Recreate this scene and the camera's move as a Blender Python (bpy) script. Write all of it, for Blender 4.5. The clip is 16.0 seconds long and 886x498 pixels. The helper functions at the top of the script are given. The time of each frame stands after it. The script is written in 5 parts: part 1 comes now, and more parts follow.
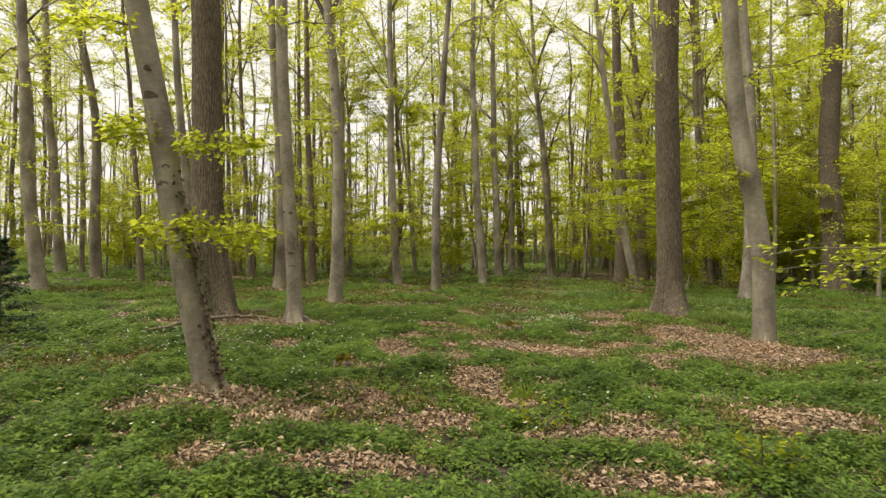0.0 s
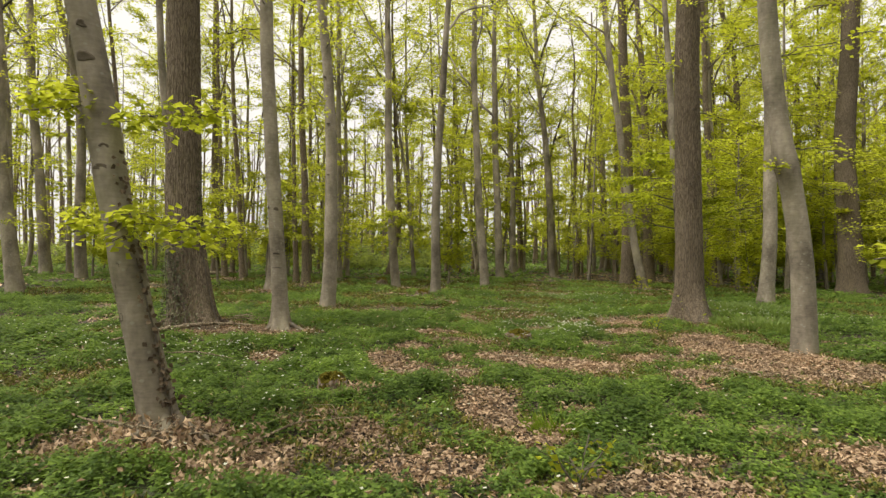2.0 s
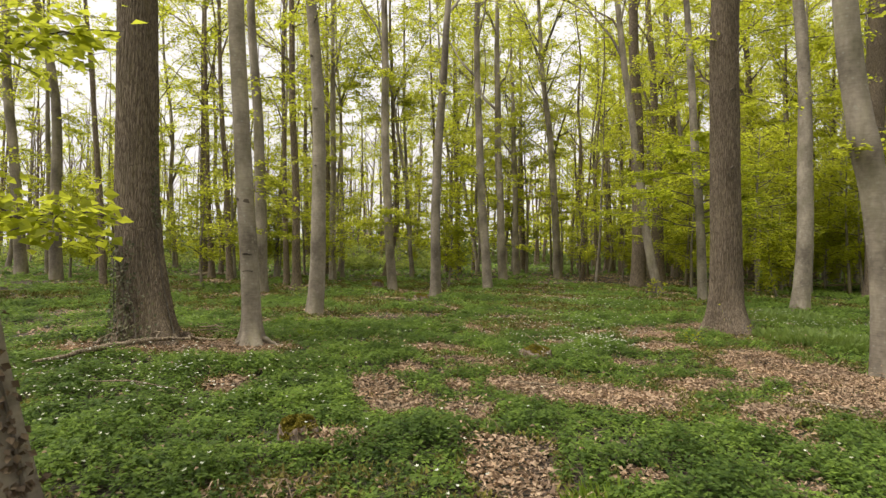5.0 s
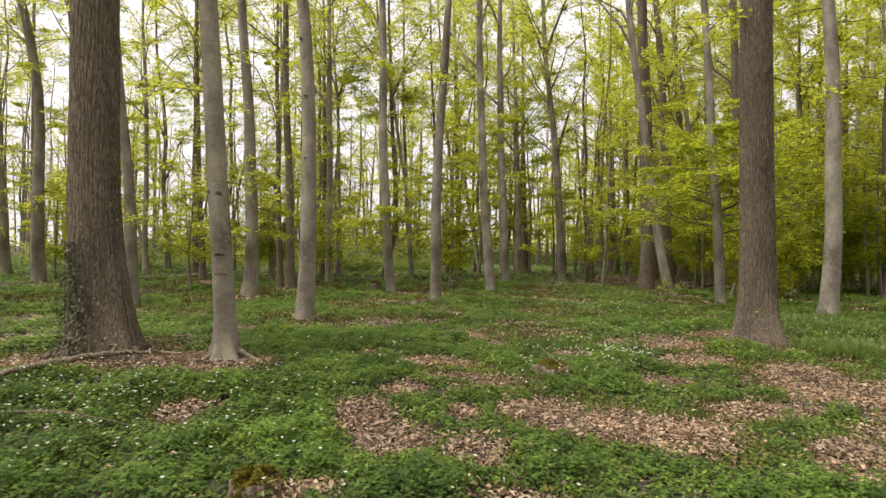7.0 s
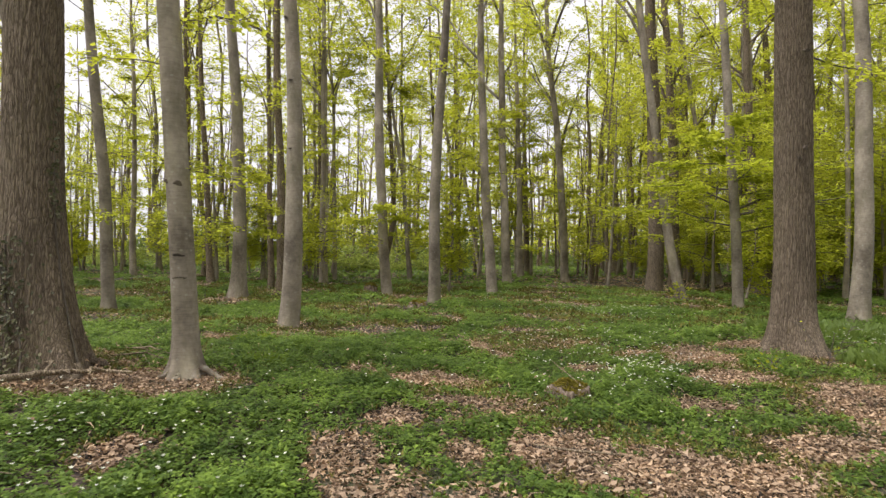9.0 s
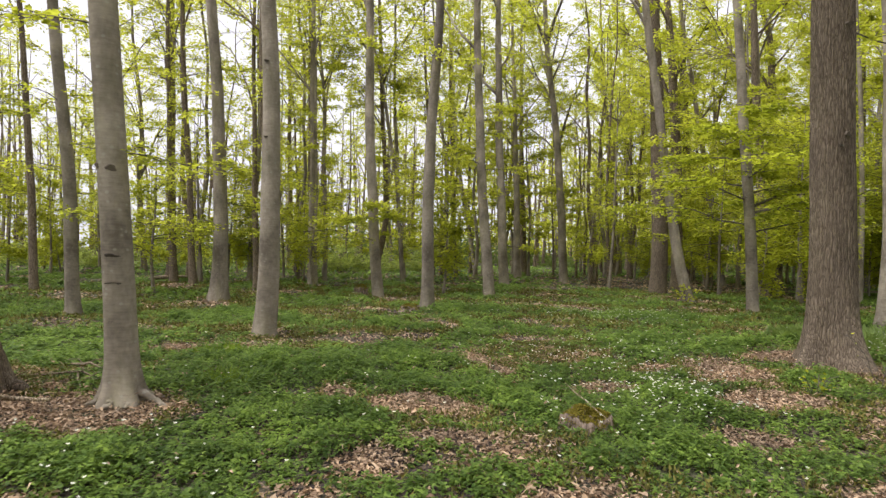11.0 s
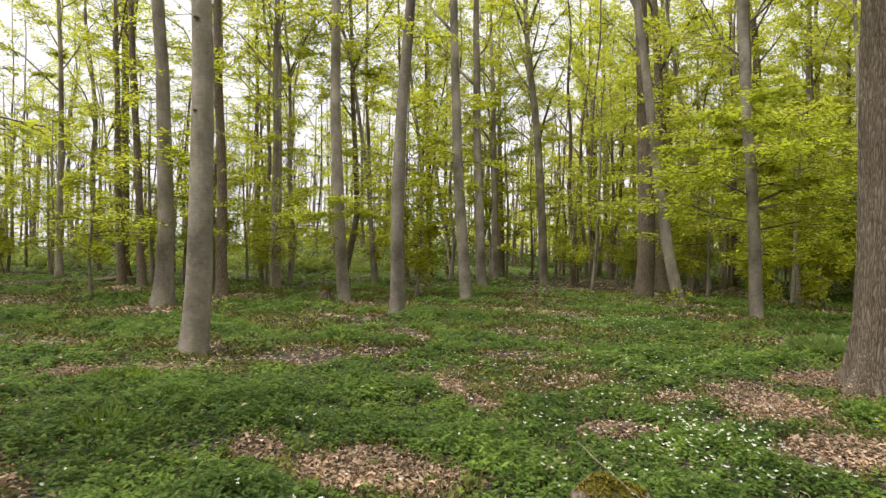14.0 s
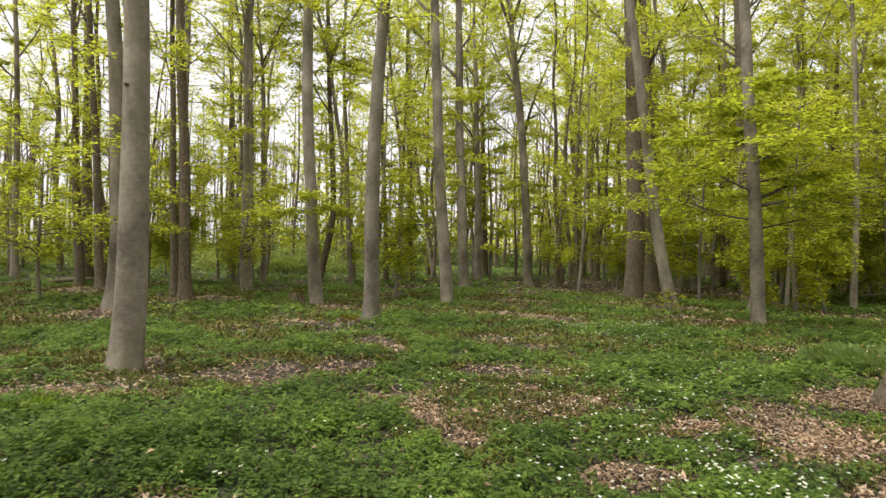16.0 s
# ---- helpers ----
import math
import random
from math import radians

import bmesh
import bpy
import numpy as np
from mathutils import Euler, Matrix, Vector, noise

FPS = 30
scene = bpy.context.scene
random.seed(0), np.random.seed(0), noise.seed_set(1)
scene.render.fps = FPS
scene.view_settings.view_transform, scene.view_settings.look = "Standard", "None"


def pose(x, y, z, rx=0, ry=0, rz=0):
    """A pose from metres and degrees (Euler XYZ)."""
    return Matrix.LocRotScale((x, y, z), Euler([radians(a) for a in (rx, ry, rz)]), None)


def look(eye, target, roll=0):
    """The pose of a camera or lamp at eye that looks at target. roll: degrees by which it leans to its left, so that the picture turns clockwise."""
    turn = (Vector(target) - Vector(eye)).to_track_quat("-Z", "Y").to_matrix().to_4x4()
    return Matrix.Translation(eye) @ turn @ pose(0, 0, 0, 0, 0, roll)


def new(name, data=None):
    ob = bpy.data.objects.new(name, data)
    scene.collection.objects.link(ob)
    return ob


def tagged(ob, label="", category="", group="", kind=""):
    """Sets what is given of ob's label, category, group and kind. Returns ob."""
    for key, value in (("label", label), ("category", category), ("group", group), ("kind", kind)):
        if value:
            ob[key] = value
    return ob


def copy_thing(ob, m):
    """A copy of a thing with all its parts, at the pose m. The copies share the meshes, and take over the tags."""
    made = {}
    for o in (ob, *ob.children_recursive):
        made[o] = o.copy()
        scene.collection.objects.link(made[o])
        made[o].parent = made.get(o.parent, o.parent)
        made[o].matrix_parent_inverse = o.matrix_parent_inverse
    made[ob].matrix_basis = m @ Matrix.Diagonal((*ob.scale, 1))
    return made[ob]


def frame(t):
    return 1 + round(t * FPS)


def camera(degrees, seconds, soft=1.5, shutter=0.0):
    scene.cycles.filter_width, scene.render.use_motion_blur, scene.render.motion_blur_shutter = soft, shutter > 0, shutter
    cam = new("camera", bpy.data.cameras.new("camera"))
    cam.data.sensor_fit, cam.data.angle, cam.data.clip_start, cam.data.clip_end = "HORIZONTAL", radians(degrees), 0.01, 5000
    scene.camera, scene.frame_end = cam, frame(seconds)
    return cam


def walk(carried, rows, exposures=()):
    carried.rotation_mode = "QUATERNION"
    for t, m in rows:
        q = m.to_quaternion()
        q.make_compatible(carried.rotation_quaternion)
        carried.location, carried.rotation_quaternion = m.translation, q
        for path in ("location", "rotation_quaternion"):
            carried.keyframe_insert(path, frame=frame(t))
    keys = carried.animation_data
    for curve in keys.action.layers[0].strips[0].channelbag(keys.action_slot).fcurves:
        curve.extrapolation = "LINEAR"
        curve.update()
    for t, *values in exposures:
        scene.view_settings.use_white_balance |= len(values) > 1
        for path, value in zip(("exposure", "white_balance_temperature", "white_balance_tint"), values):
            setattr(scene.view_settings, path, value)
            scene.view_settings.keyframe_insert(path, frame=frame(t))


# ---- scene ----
cam = camera(71.4, 16.0, soft=1.4, shutter=0.5)
PATH = [
    (0.0, pose(0.000, 0.000, 1.520, 90.20, -0.93, 0.20)),
    (0.5, pose(-0.014, 0.285, 1.520, 90.20, -0.95, 0.17)),
    (1.0, pose(-0.028, 0.571, 1.520, 90.21, -0.96, 0.14)),
    (1.5, pose(-0.041, 0.857, 1.520, 90.22, -0.98, 0.11)),
    (2.0, pose(-0.054, 1.144, 1.520, 90.23, -1.00, 0.08)),
    (2.5, pose(-0.066, 1.431, 1.520, 90.24, -1.01, 0.04)),
    (3.0, pose(-0.077, 1.718, 1.520, 90.24, -1.03, 0.02)),
    (3.5, pose(-0.087, 2.006, 1.520, 90.25, -1.05, -0.01)),
    (4.0, pose(-0.096, 2.295, 1.520, 90.26, -1.06, -0.02)),
    (4.5, pose(-0.104, 2.584, 1.520, 90.27, -1.08, -0.03)),
    (5.0, pose(-0.111, 2.873, 1.520, 90.28, -1.10, -0.03)),
    (5.5, pose(-0.117, 3.163, 1.520, 90.28, -1.11, -0.02)),
    (6.0, pose(-0.122, 3.453, 1.520, 90.29, -1.13, -0.01)),
    (6.5, pose(-0.125, 3.743, 1.520, 90.30, -1.15, -0.00)),
    (7.0, pose(-0.126, 4.034, 1.520, 90.31, -1.16, 0.00)),
    (7.5, pose(-0.126, 4.325, 1.520, 90.32, -1.18, -0.00)),
    (8.0, pose(-0.124, 4.617, 1.520, 90.32, -1.19, -0.03)),
    (8.5, pose(-0.121, 4.908, 1.520, 90.33, -1.21, -0.04)),
    (9.0, pose(-0.115, 5.201, 1.520, 90.34, -1.23, -0.06)),
    (9.5, pose(-0.108, 5.493, 1.520, 90.35, -1.24, -0.09)),
    (10.0, pose(-0.099, 5.786, 1.520, 90.36, -1.26, -0.17)),
    (10.5, pose(-0.087, 6.079, 1.520, 90.36, -1.28, -0.30)),
    (11.0, pose(-0.073, 6.372, 1.520, 90.37, -1.29, -0.48)),
    (11.5, pose(-0.057, 6.666, 1.520, 90.38, -1.31, -0.72)),
    (12.0, pose(-0.039, 6.960, 1.520, 90.39, -1.33, -1.05)),
    (12.5, pose(-0.018, 7.254, 1.520, 90.40, -1.34, -1.43)),
    (13.0, pose(0.006, 7.549, 1.520, 90.40, -1.36, -1.86)),
    (13.5, pose(0.032, 7.844, 1.520, 90.41, -1.38, -2.29)),
    (14.0, pose(0.061, 8.139, 1.520, 90.42, -1.39, -2.64)),
    (14.5, pose(0.093, 8.434, 1.520, 90.43, -1.41, -2.98)),
    (15.0, pose(0.128, 8.729, 1.520, 90.44, -1.42, -3.38)),
    (15.5, pose(0.166, 9.025, 1.520, 90.44, -1.44, -3.80)),
    (16.0, pose(0.207, 9.321, 1.520, 90.45, -1.46, -4.23)),
]
walk(cam, PATH, exposures=((0.0, 0.78, 7000, 8), (4.0, 0.80, 6800, 10), (8.0, 0.86, 6400, 15), (12.0, 0.91, 6200, 15), (16.0, 0.90, 6450, 11)))

# ---- world and light: bright overcast sky over a spring wood ----
world = bpy.data.worlds.new("overcast")
scene.world = world
world.use_nodes = True
wn, wl = world.node_tree.nodes, world.node_tree.links
sky = wn.new("ShaderNodeTexSky")
sky.sky_type = "NISHITA"
sky.sun_disc = False
sky.sun_elevation = radians(62)
sky.sun_rotation = radians(-65)
sky.dust_density, sky.air_density = 6.0, 1.0
hsv = wn.new("ShaderNodeHueSaturation")
hsv.inputs["Saturation"].default_value = 0.12
hsv.inputs["Value"].default_value = 0.10
wl.new(sky.outputs["Color"], hsv.inputs["Color"])
cloud = wn.new("ShaderNodeMix")
cloud.data_type = "RGBA"
cloud.inputs["Factor"].default_value = 0.75
cloud.inputs["B"].default_value = (1.10, 1.08, 1.08, 1)
wl.new(hsv.outputs["Color"], cloud.inputs["A"])
wl.new(cloud.outputs["Result"], wn["Background"].inputs["Color"])
wn["Background"].inputs["Strength"].default_value = 0.63

sun = new("sun", bpy.data.lights.new("sun", "SUN"))
sun.data.energy, sun.data.angle, sun.data.color = 2.8, radians(40), (1.0, 0.97, 0.93)
sun.matrix_world = look((-20, 8, 40), (0, 16, 0))


# ---- materials ----
def material(name):
    m = bpy.data.materials.new(name)
    m.use_nodes = True
    nt = m.node_tree
    return m, nt.nodes, nt.links, nt.nodes["Principled BSDF"]


def ramp(nodes, stops):
    r = nodes.new("ShaderNodeValToRGB")
    while len(r.color_ramp.elements) < len(stops):
        r.color_ramp.elements.new(0.5)
    for e, (p, c) in zip(r.color_ramp.elements, stops):
        e.position, e.color = p, (*c, 1)
    return r


def texture(nodes, links, scale, stretch=(1, 1, 1), kind="ShaderNodeTexNoise", detail=6, rough=0.6):
    co = nodes.new("ShaderNodeTexCoord")
    mp = nodes.new("ShaderNodeMapping")
    mp.inputs["Scale"].default_value = stretch
    links.new(co.outputs["Object"], mp.inputs["Vector"])
    tx = nodes.new(kind)
    tx.inputs["Scale"].default_value = scale
    if kind == "ShaderNodeTexNoise":
        tx.inputs["Detail"].default_value, tx.inputs["Roughness"].default_value = detail, rough
    links.new(mp.outputs["Vector"], tx.inputs["Vector"])
    return tx


def mix(nodes, links, a, b, factor, blend="MIX"):
    mx = nodes.new("ShaderNodeMix")
    mx.data_type, mx.blend_type = "RGBA", blend
    for key, val in (("A", a), ("B", b), ("Factor", factor)):
        if isinstance(val, (tuple, float)):
            mx.inputs[key].default_value = (*val, 1) if isinstance(val, tuple) else val
        else:
            links.new(val, mx.inputs[key])
    return mx.outputs["Result"]


def bump(nodes, links, bsdf, height, strength, distance):
    b = nodes.new("ShaderNodeBump")
    b.inputs["Strength"].default_value, b.inputs["Distance"].default_value = strength, distance
    links.new(height, b.inputs["Height"])
    links.new(b.outputs["Normal"], bsdf.inputs["Normal"])


def bark(name, dark, light, moss, furrow, amount):
    """Furrowed bark has long wavy plates with dark cracks; smooth bark has blotches, fine wrinkles across and pale lichen."""
    m, n, l, b = material(name)
    fine = texture(n, l, 30 if furrow else 16, (1, 1, 0.35 if furrow else 0.8), detail=8)
    big = texture(n, l, 1.7, (1, 1, 0.55), detail=5)
    if furrow:
        co = n.new("ShaderNodeTexCoord")
        warp = texture(n, l, 5.0, (1, 1, 0.5), detail=3)
        off = n.new("ShaderNodeVectorMath")
        off.operation = "MULTIPLY_ADD"
        l.new(warp.outputs["Color"], off.inputs[0])
        off.inputs[1].default_value = (0.10, 0.10, 0.10)
        l.new(co.outputs["Object"], off.inputs[2])
        mp = n.new("ShaderNodeMapping")
        mp.inputs["Scale"].default_value = (1, 1, 0.075)
        l.new(off.outputs[0], mp.inputs["Vector"])
        plate = n.new("ShaderNodeTexVoronoi")
        plate.feature = "DISTANCE_TO_EDGE"
        plate.inputs["Scale"].default_value = 42
        l.new(mp.outputs["Vector"], plate.inputs["Vector"])
        crack = ramp(n, ((0.0, dark), (0.16, light)))
        l.new(plate.outputs["Distance"], crack.inputs["Fac"])
        grain = ramp(n, ((0.3, (0.72, 0.7, 0.68)), (0.7, (1.22, 1.22, 1.22))))
        l.new(fine.outputs["Fac"], grain.inputs["Fac"])
        colour = mix(n, l, crack.outputs["Color"], grain.outputs["Color"], 1.0, "MULTIPLY")
        relief = plate.outputs["Distance"]
    else:
        wrinkle = texture(n, l, 7, (1, 1, 7), detail=6)
        add = n.new("ShaderNodeMath")
        add.operation = "MULTIPLY_ADD"
        l.new(wrinkle.outputs["Fac"], add.inputs[0])
        add.inputs[1].default_value = 0.16
        half = n.new("ShaderNodeMath")
        half.operation = "MULTIPLY_ADD"
        half.inputs[1].default_value = 0.5
        l.new(big.outputs["Fac"], half.inputs[0])
        third = n.new("ShaderNodeMath")
        third.operation = "MULTIPLY"
        third.inputs[1].default_value = 0.2
        l.new(fine.outputs["Fac"], third.inputs[0])
        l.new(third.outputs[0], half.inputs[2])
        l.new(half.outputs[0], add.inputs[2])
        tone = ramp(n, ((0.33, dark), (0.53, light)))
        l.new(add.outputs[0], tone.inputs["Fac"])
        lichen = texture(n, l, 9.0, (1, 1, 1.3), "ShaderNodeTexVoronoi")
        pale = ramp(n, ((0.12, (0.5, 0.5, 0.5)), (0.2, (0, 0, 0))))
        l.new(lichen.outputs["Distance"], pale.inputs["Fac"])
        colour = mix(n, l, tone.outputs["Color"], (0.33, 0.32, 0.26), pale.outputs["Color"])
        relief = add.outputs[0]
    algae = texture(n, l, 2.3, (1, 1, 0.35))
    mask = ramp(n, ((0.5, (0, 0, 0)), (0.72, (amount, amount, amount))))
    l.new(algae.outputs["Fac"], mask.inputs["Fac"])
    colour = mix(n, l, colour, moss, mask.outputs["Color"])
    shade = ramp(n, ((0.35, (0.8, 0.8, 0.8)), (0.65, (1.12, 1.12, 1.12))))
    l.new(big.outputs["Fac"], shade.inputs["Fac"])
    colour = mix(n, l, colour, shade.outputs["Color"], 1.0, "MULTIPLY")
    info = n.new("ShaderNodeObjectInfo")
    per = ramp(n, ((0.0, (0.78, 0.78, 0.78)), (1.0, (1.12, 1.12, 1.12))))
    l.new(info.outputs["Random"], per.inputs["Fac"])
    colour = mix(n, l, colour, per.outputs["Color"], 1.0, "MULTIPLY")
    l.new(colour, b.inputs["Base Color"])
    b.inputs["Roughness"].default_value = 0.9
    b.inputs["Specular IOR Level"].default_value = 0.2
    bump(n, l, b, relief, 1.0 if furrow else 0.4, 0.03 if furrow else 0.015)
    return m


BEECH = bark("beech_bark", (0.138, 0.115, 0.087), (0.335, 0.29, 0.225), (0.12, 0.118, 0.055), False, 0.55)
OAK = bark("oak_bark", (0.088, 0.067, 0.047), (0.228, 0.182, 0.130), (0.12, 0.105, 0.055), True, 0.3)
SCAR = bark("scar_bark", (0.06, 0.048, 0.036), (0.15, 0.122, 0.092), (0.06, 0.055, 0.03), False, 0.2)
TWIG = bark("twig_bark", (0.075, 0.062, 0.048), (0.17, 0.145, 0.115), (0.10, 0.10, 0.06), False, 0.3)
DEADWOOD = bark("dead_wood", (0.12, 0.09, 0.06), (0.36, 0.29, 0.2), (0.12, 0.13, 0.05), True, 0.3)


def leaf(name, low, high, through_colour, share, rough=0.5, patch_scale=0.55, swing=0.25, gloss=0.25, cool=0.0, mottle=0.0):
    """A thin leaf that lets light through."""
    m, n, l, b = material(name)
    geo = n.new("ShaderNodeNewGeometry")
    isle = ramp(n, ((0.0, low), (1.0, high)))
    l.new(geo.outputs["Random Per Island"], isle.inputs["Fac"])
    patch = texture(n, l, patch_scale, detail=4)
    tint = ramp(n, ((0.3, (0.95 - swing - 0.3 * cool, 0.97 - swing, 0.98 - swing + cool)), (0.7, (1 + swing * 0.85, 1 + swing * 0.7, 1 + swing * 0.4 - 0.5 * cool))))
    l.new(patch.outputs["Fac"], tint.inputs["Fac"])
    colour = mix(n, l, isle.outputs["Color"], tint.outputs["Color"], 1.0, "MULTIPLY")
    if mottle:
        plants = texture(n, l, 6.5, detail=3, rough=0.7)
        vary = ramp(n, ((0.34, (1 - mottle, 1 - 0.85 * mottle, 1 - 0.8 * mottle)), (0.66, (1 + mottle, 1 + 0.85 * mottle, 1 + 0.3 * mottle))))
        l.new(plants.outputs["Fac"], vary.inputs["Fac"])
        colour = mix(n, l, colour, vary.outputs["Color"], 1.0, "MULTIPLY")
    l.new(colour, b.inputs["Base Color"])
    b.inputs["Roughness"].default_value = rough
    b.inputs["Specular IOR Level"].default_value = gloss
    tr = n.new("ShaderNodeBsdfTranslucent")
    l.new(mix(n, l, tint.outputs["Color"], through_colour, 1.0, "MULTIPLY"), tr.inputs["Color"])
    ms = n.new("ShaderNodeMixShader")
    ms.inputs["Fac"].default_value = share
    l.new(b.outputs["BSDF"], ms.inputs[1])
    l.new(tr.outputs["BSDF"], ms.inputs[2])
    l.new(ms.outputs["Shader"], n["Material Output"].inputs["Surface"])
    return m


SPRING = leaf("spring_beech_leaf", (0.142, 0.172, 0.014), (0.262, 0.288, 0.032), (0.60, 0.635, 0.06), 0.70, gloss=0.11)
CARPET = leaf("woodland_herb_leaf", (0.046, 0.084, 0.022), (0.172, 0.258, 0.054), (0.27, 0.40, 0.078), 0.3, 0.5, 1.1, 0.40, 0.12, 0.06, 0.42)
HEDGE = leaf("shrub_leaf", (0.12, 0.17, 0.035), (0.27, 0.32, 0.075), (0.5, 0.58, 0.12), 0.5)
# Dark leaf green that holds the shade on the far low foliage.
SHADED_UNDERGROWTH = leaf("shaded_undergrowth_leaf", (0.045, 0.068, 0.018), (0.13, 0.17, 0.042), (0.2, 0.27, 0.05), 0.4)
FIR = leaf("fir_needle", (0.02, 0.045, 0.015), (0.045, 0.085, 0.03), (0.05, 0.1, 0.03), 0.15)
PETAL = leaf("white_petal", (0.78, 0.78, 0.66), (0.86, 0.86, 0.76), (0.7, 0.72, 0.65), 0.25)
DRY = leaf("dry_leaf", (0.12, 0.074, 0.046), (0.56, 0.415, 0.285), (0.3, 0.2, 0.12), 0.12, 0.7, 1.3, 0.3)
FOREST_MOSS = leaf("forest_moss", (0.055, 0.06, 0.012), (0.21, 0.19, 0.05), (0.16, 0.16, 0.03), 0.15, 0.9, 1.5, 0.35)
# Darker copy of the spring leaf; shade on right-hand crowns is in its colour.
SPRING_SHADED = leaf("shaded_beech_leaf", (0.115, 0.150, 0.010), (0.215, 0.248, 0.024), (0.50, 0.55, 0.042), 0.68, gloss=0.1)
MOSS = leaf("cushion_moss", (0.13, 0.115, 0.014), (0.27, 0.22, 0.028), (0.15, 0.14, 0.02), 0.1, 0.9)


def soil():
    m, n, l, b = material("leaf_litter_soil")
    cell = texture(n, l, 30, kind="ShaderNodeTexVoronoi")
    tone = ramp(n, ((0.0, (0.028, 0.020, 0.014)), (0.5, (0.062, 0.044, 0.031)), (0.85, (0.125, 0.09, 0.066)), (1.0, (0.24, 0.18, 0.135))))
    sep = n.new("ShaderNodeSeparateColor")
    l.new(cell.outputs["Color"], sep.inputs["Color"])
    l.new(sep.outputs[0], tone.inputs["Fac"])
    edge = ramp(n, ((0.25, (1, 1, 1)), (0.75, (0.45, 0.4, 0.36))))
    l.new(cell.outputs["Distance"], edge.inputs["Fac"])
    colour = mix(n, l, tone.outputs["Color"], edge.outputs["Color"], 0.8, "MULTIPLY")
    damp = texture(n, l, 0.8, detail=5)
    dm = ramp(n, ((0.4, (0.6, 0.58, 0.55)), (0.62, (1.05, 1.05, 1.05))))
    l.new(damp.outputs["Fac"], dm.inputs["Fac"])
    colour = mix(n, l, colour, dm.outputs["Color"], 1.0, "MULTIPLY")
    green = texture(n, l, 0.5, detail=7)
    gm = ramp(n, ((0.47, (0, 0, 0)), (0.6, (0.6, 0.6, 0.6))))
    l.new(green.outputs["Fac"], gm.inputs["Fac"])
    colour = mix(n, l, colour, (0.05, 0.07, 0.022), gm.outputs["Color"])
    l.new(colour, b.inputs["Base Color"])
    b.inputs["Roughness"].default_value = 0.95
    bump(n, l, b, cell.outputs["Distance"], 0.8, 0.03)
    return m


SOIL = soil()


def cut_wood():
    m, n, l, b = material("weathered_cut_wood")
    fib = texture(n, l, 30, (1, 1, 0.1), detail=8)
    tone = ramp(n, ((0.36, (0.05, 0.034, 0.024)), (0.68, (0.30, 0.228, 0.17))))
    l.new(fib.outputs["Fac"], tone.inputs["Fac"])
    l.new(tone.outputs["Color"], b.inputs["Base Color"])
    b.inputs["Roughness"].default_value = 0.9
    bump(n, l, b, fib.outputs["Fac"], 0.9, 0.03)
    return m


CUTWOOD = cut_wood()


# ---- mesh building ----
RNG = np.random.default_rng(11)


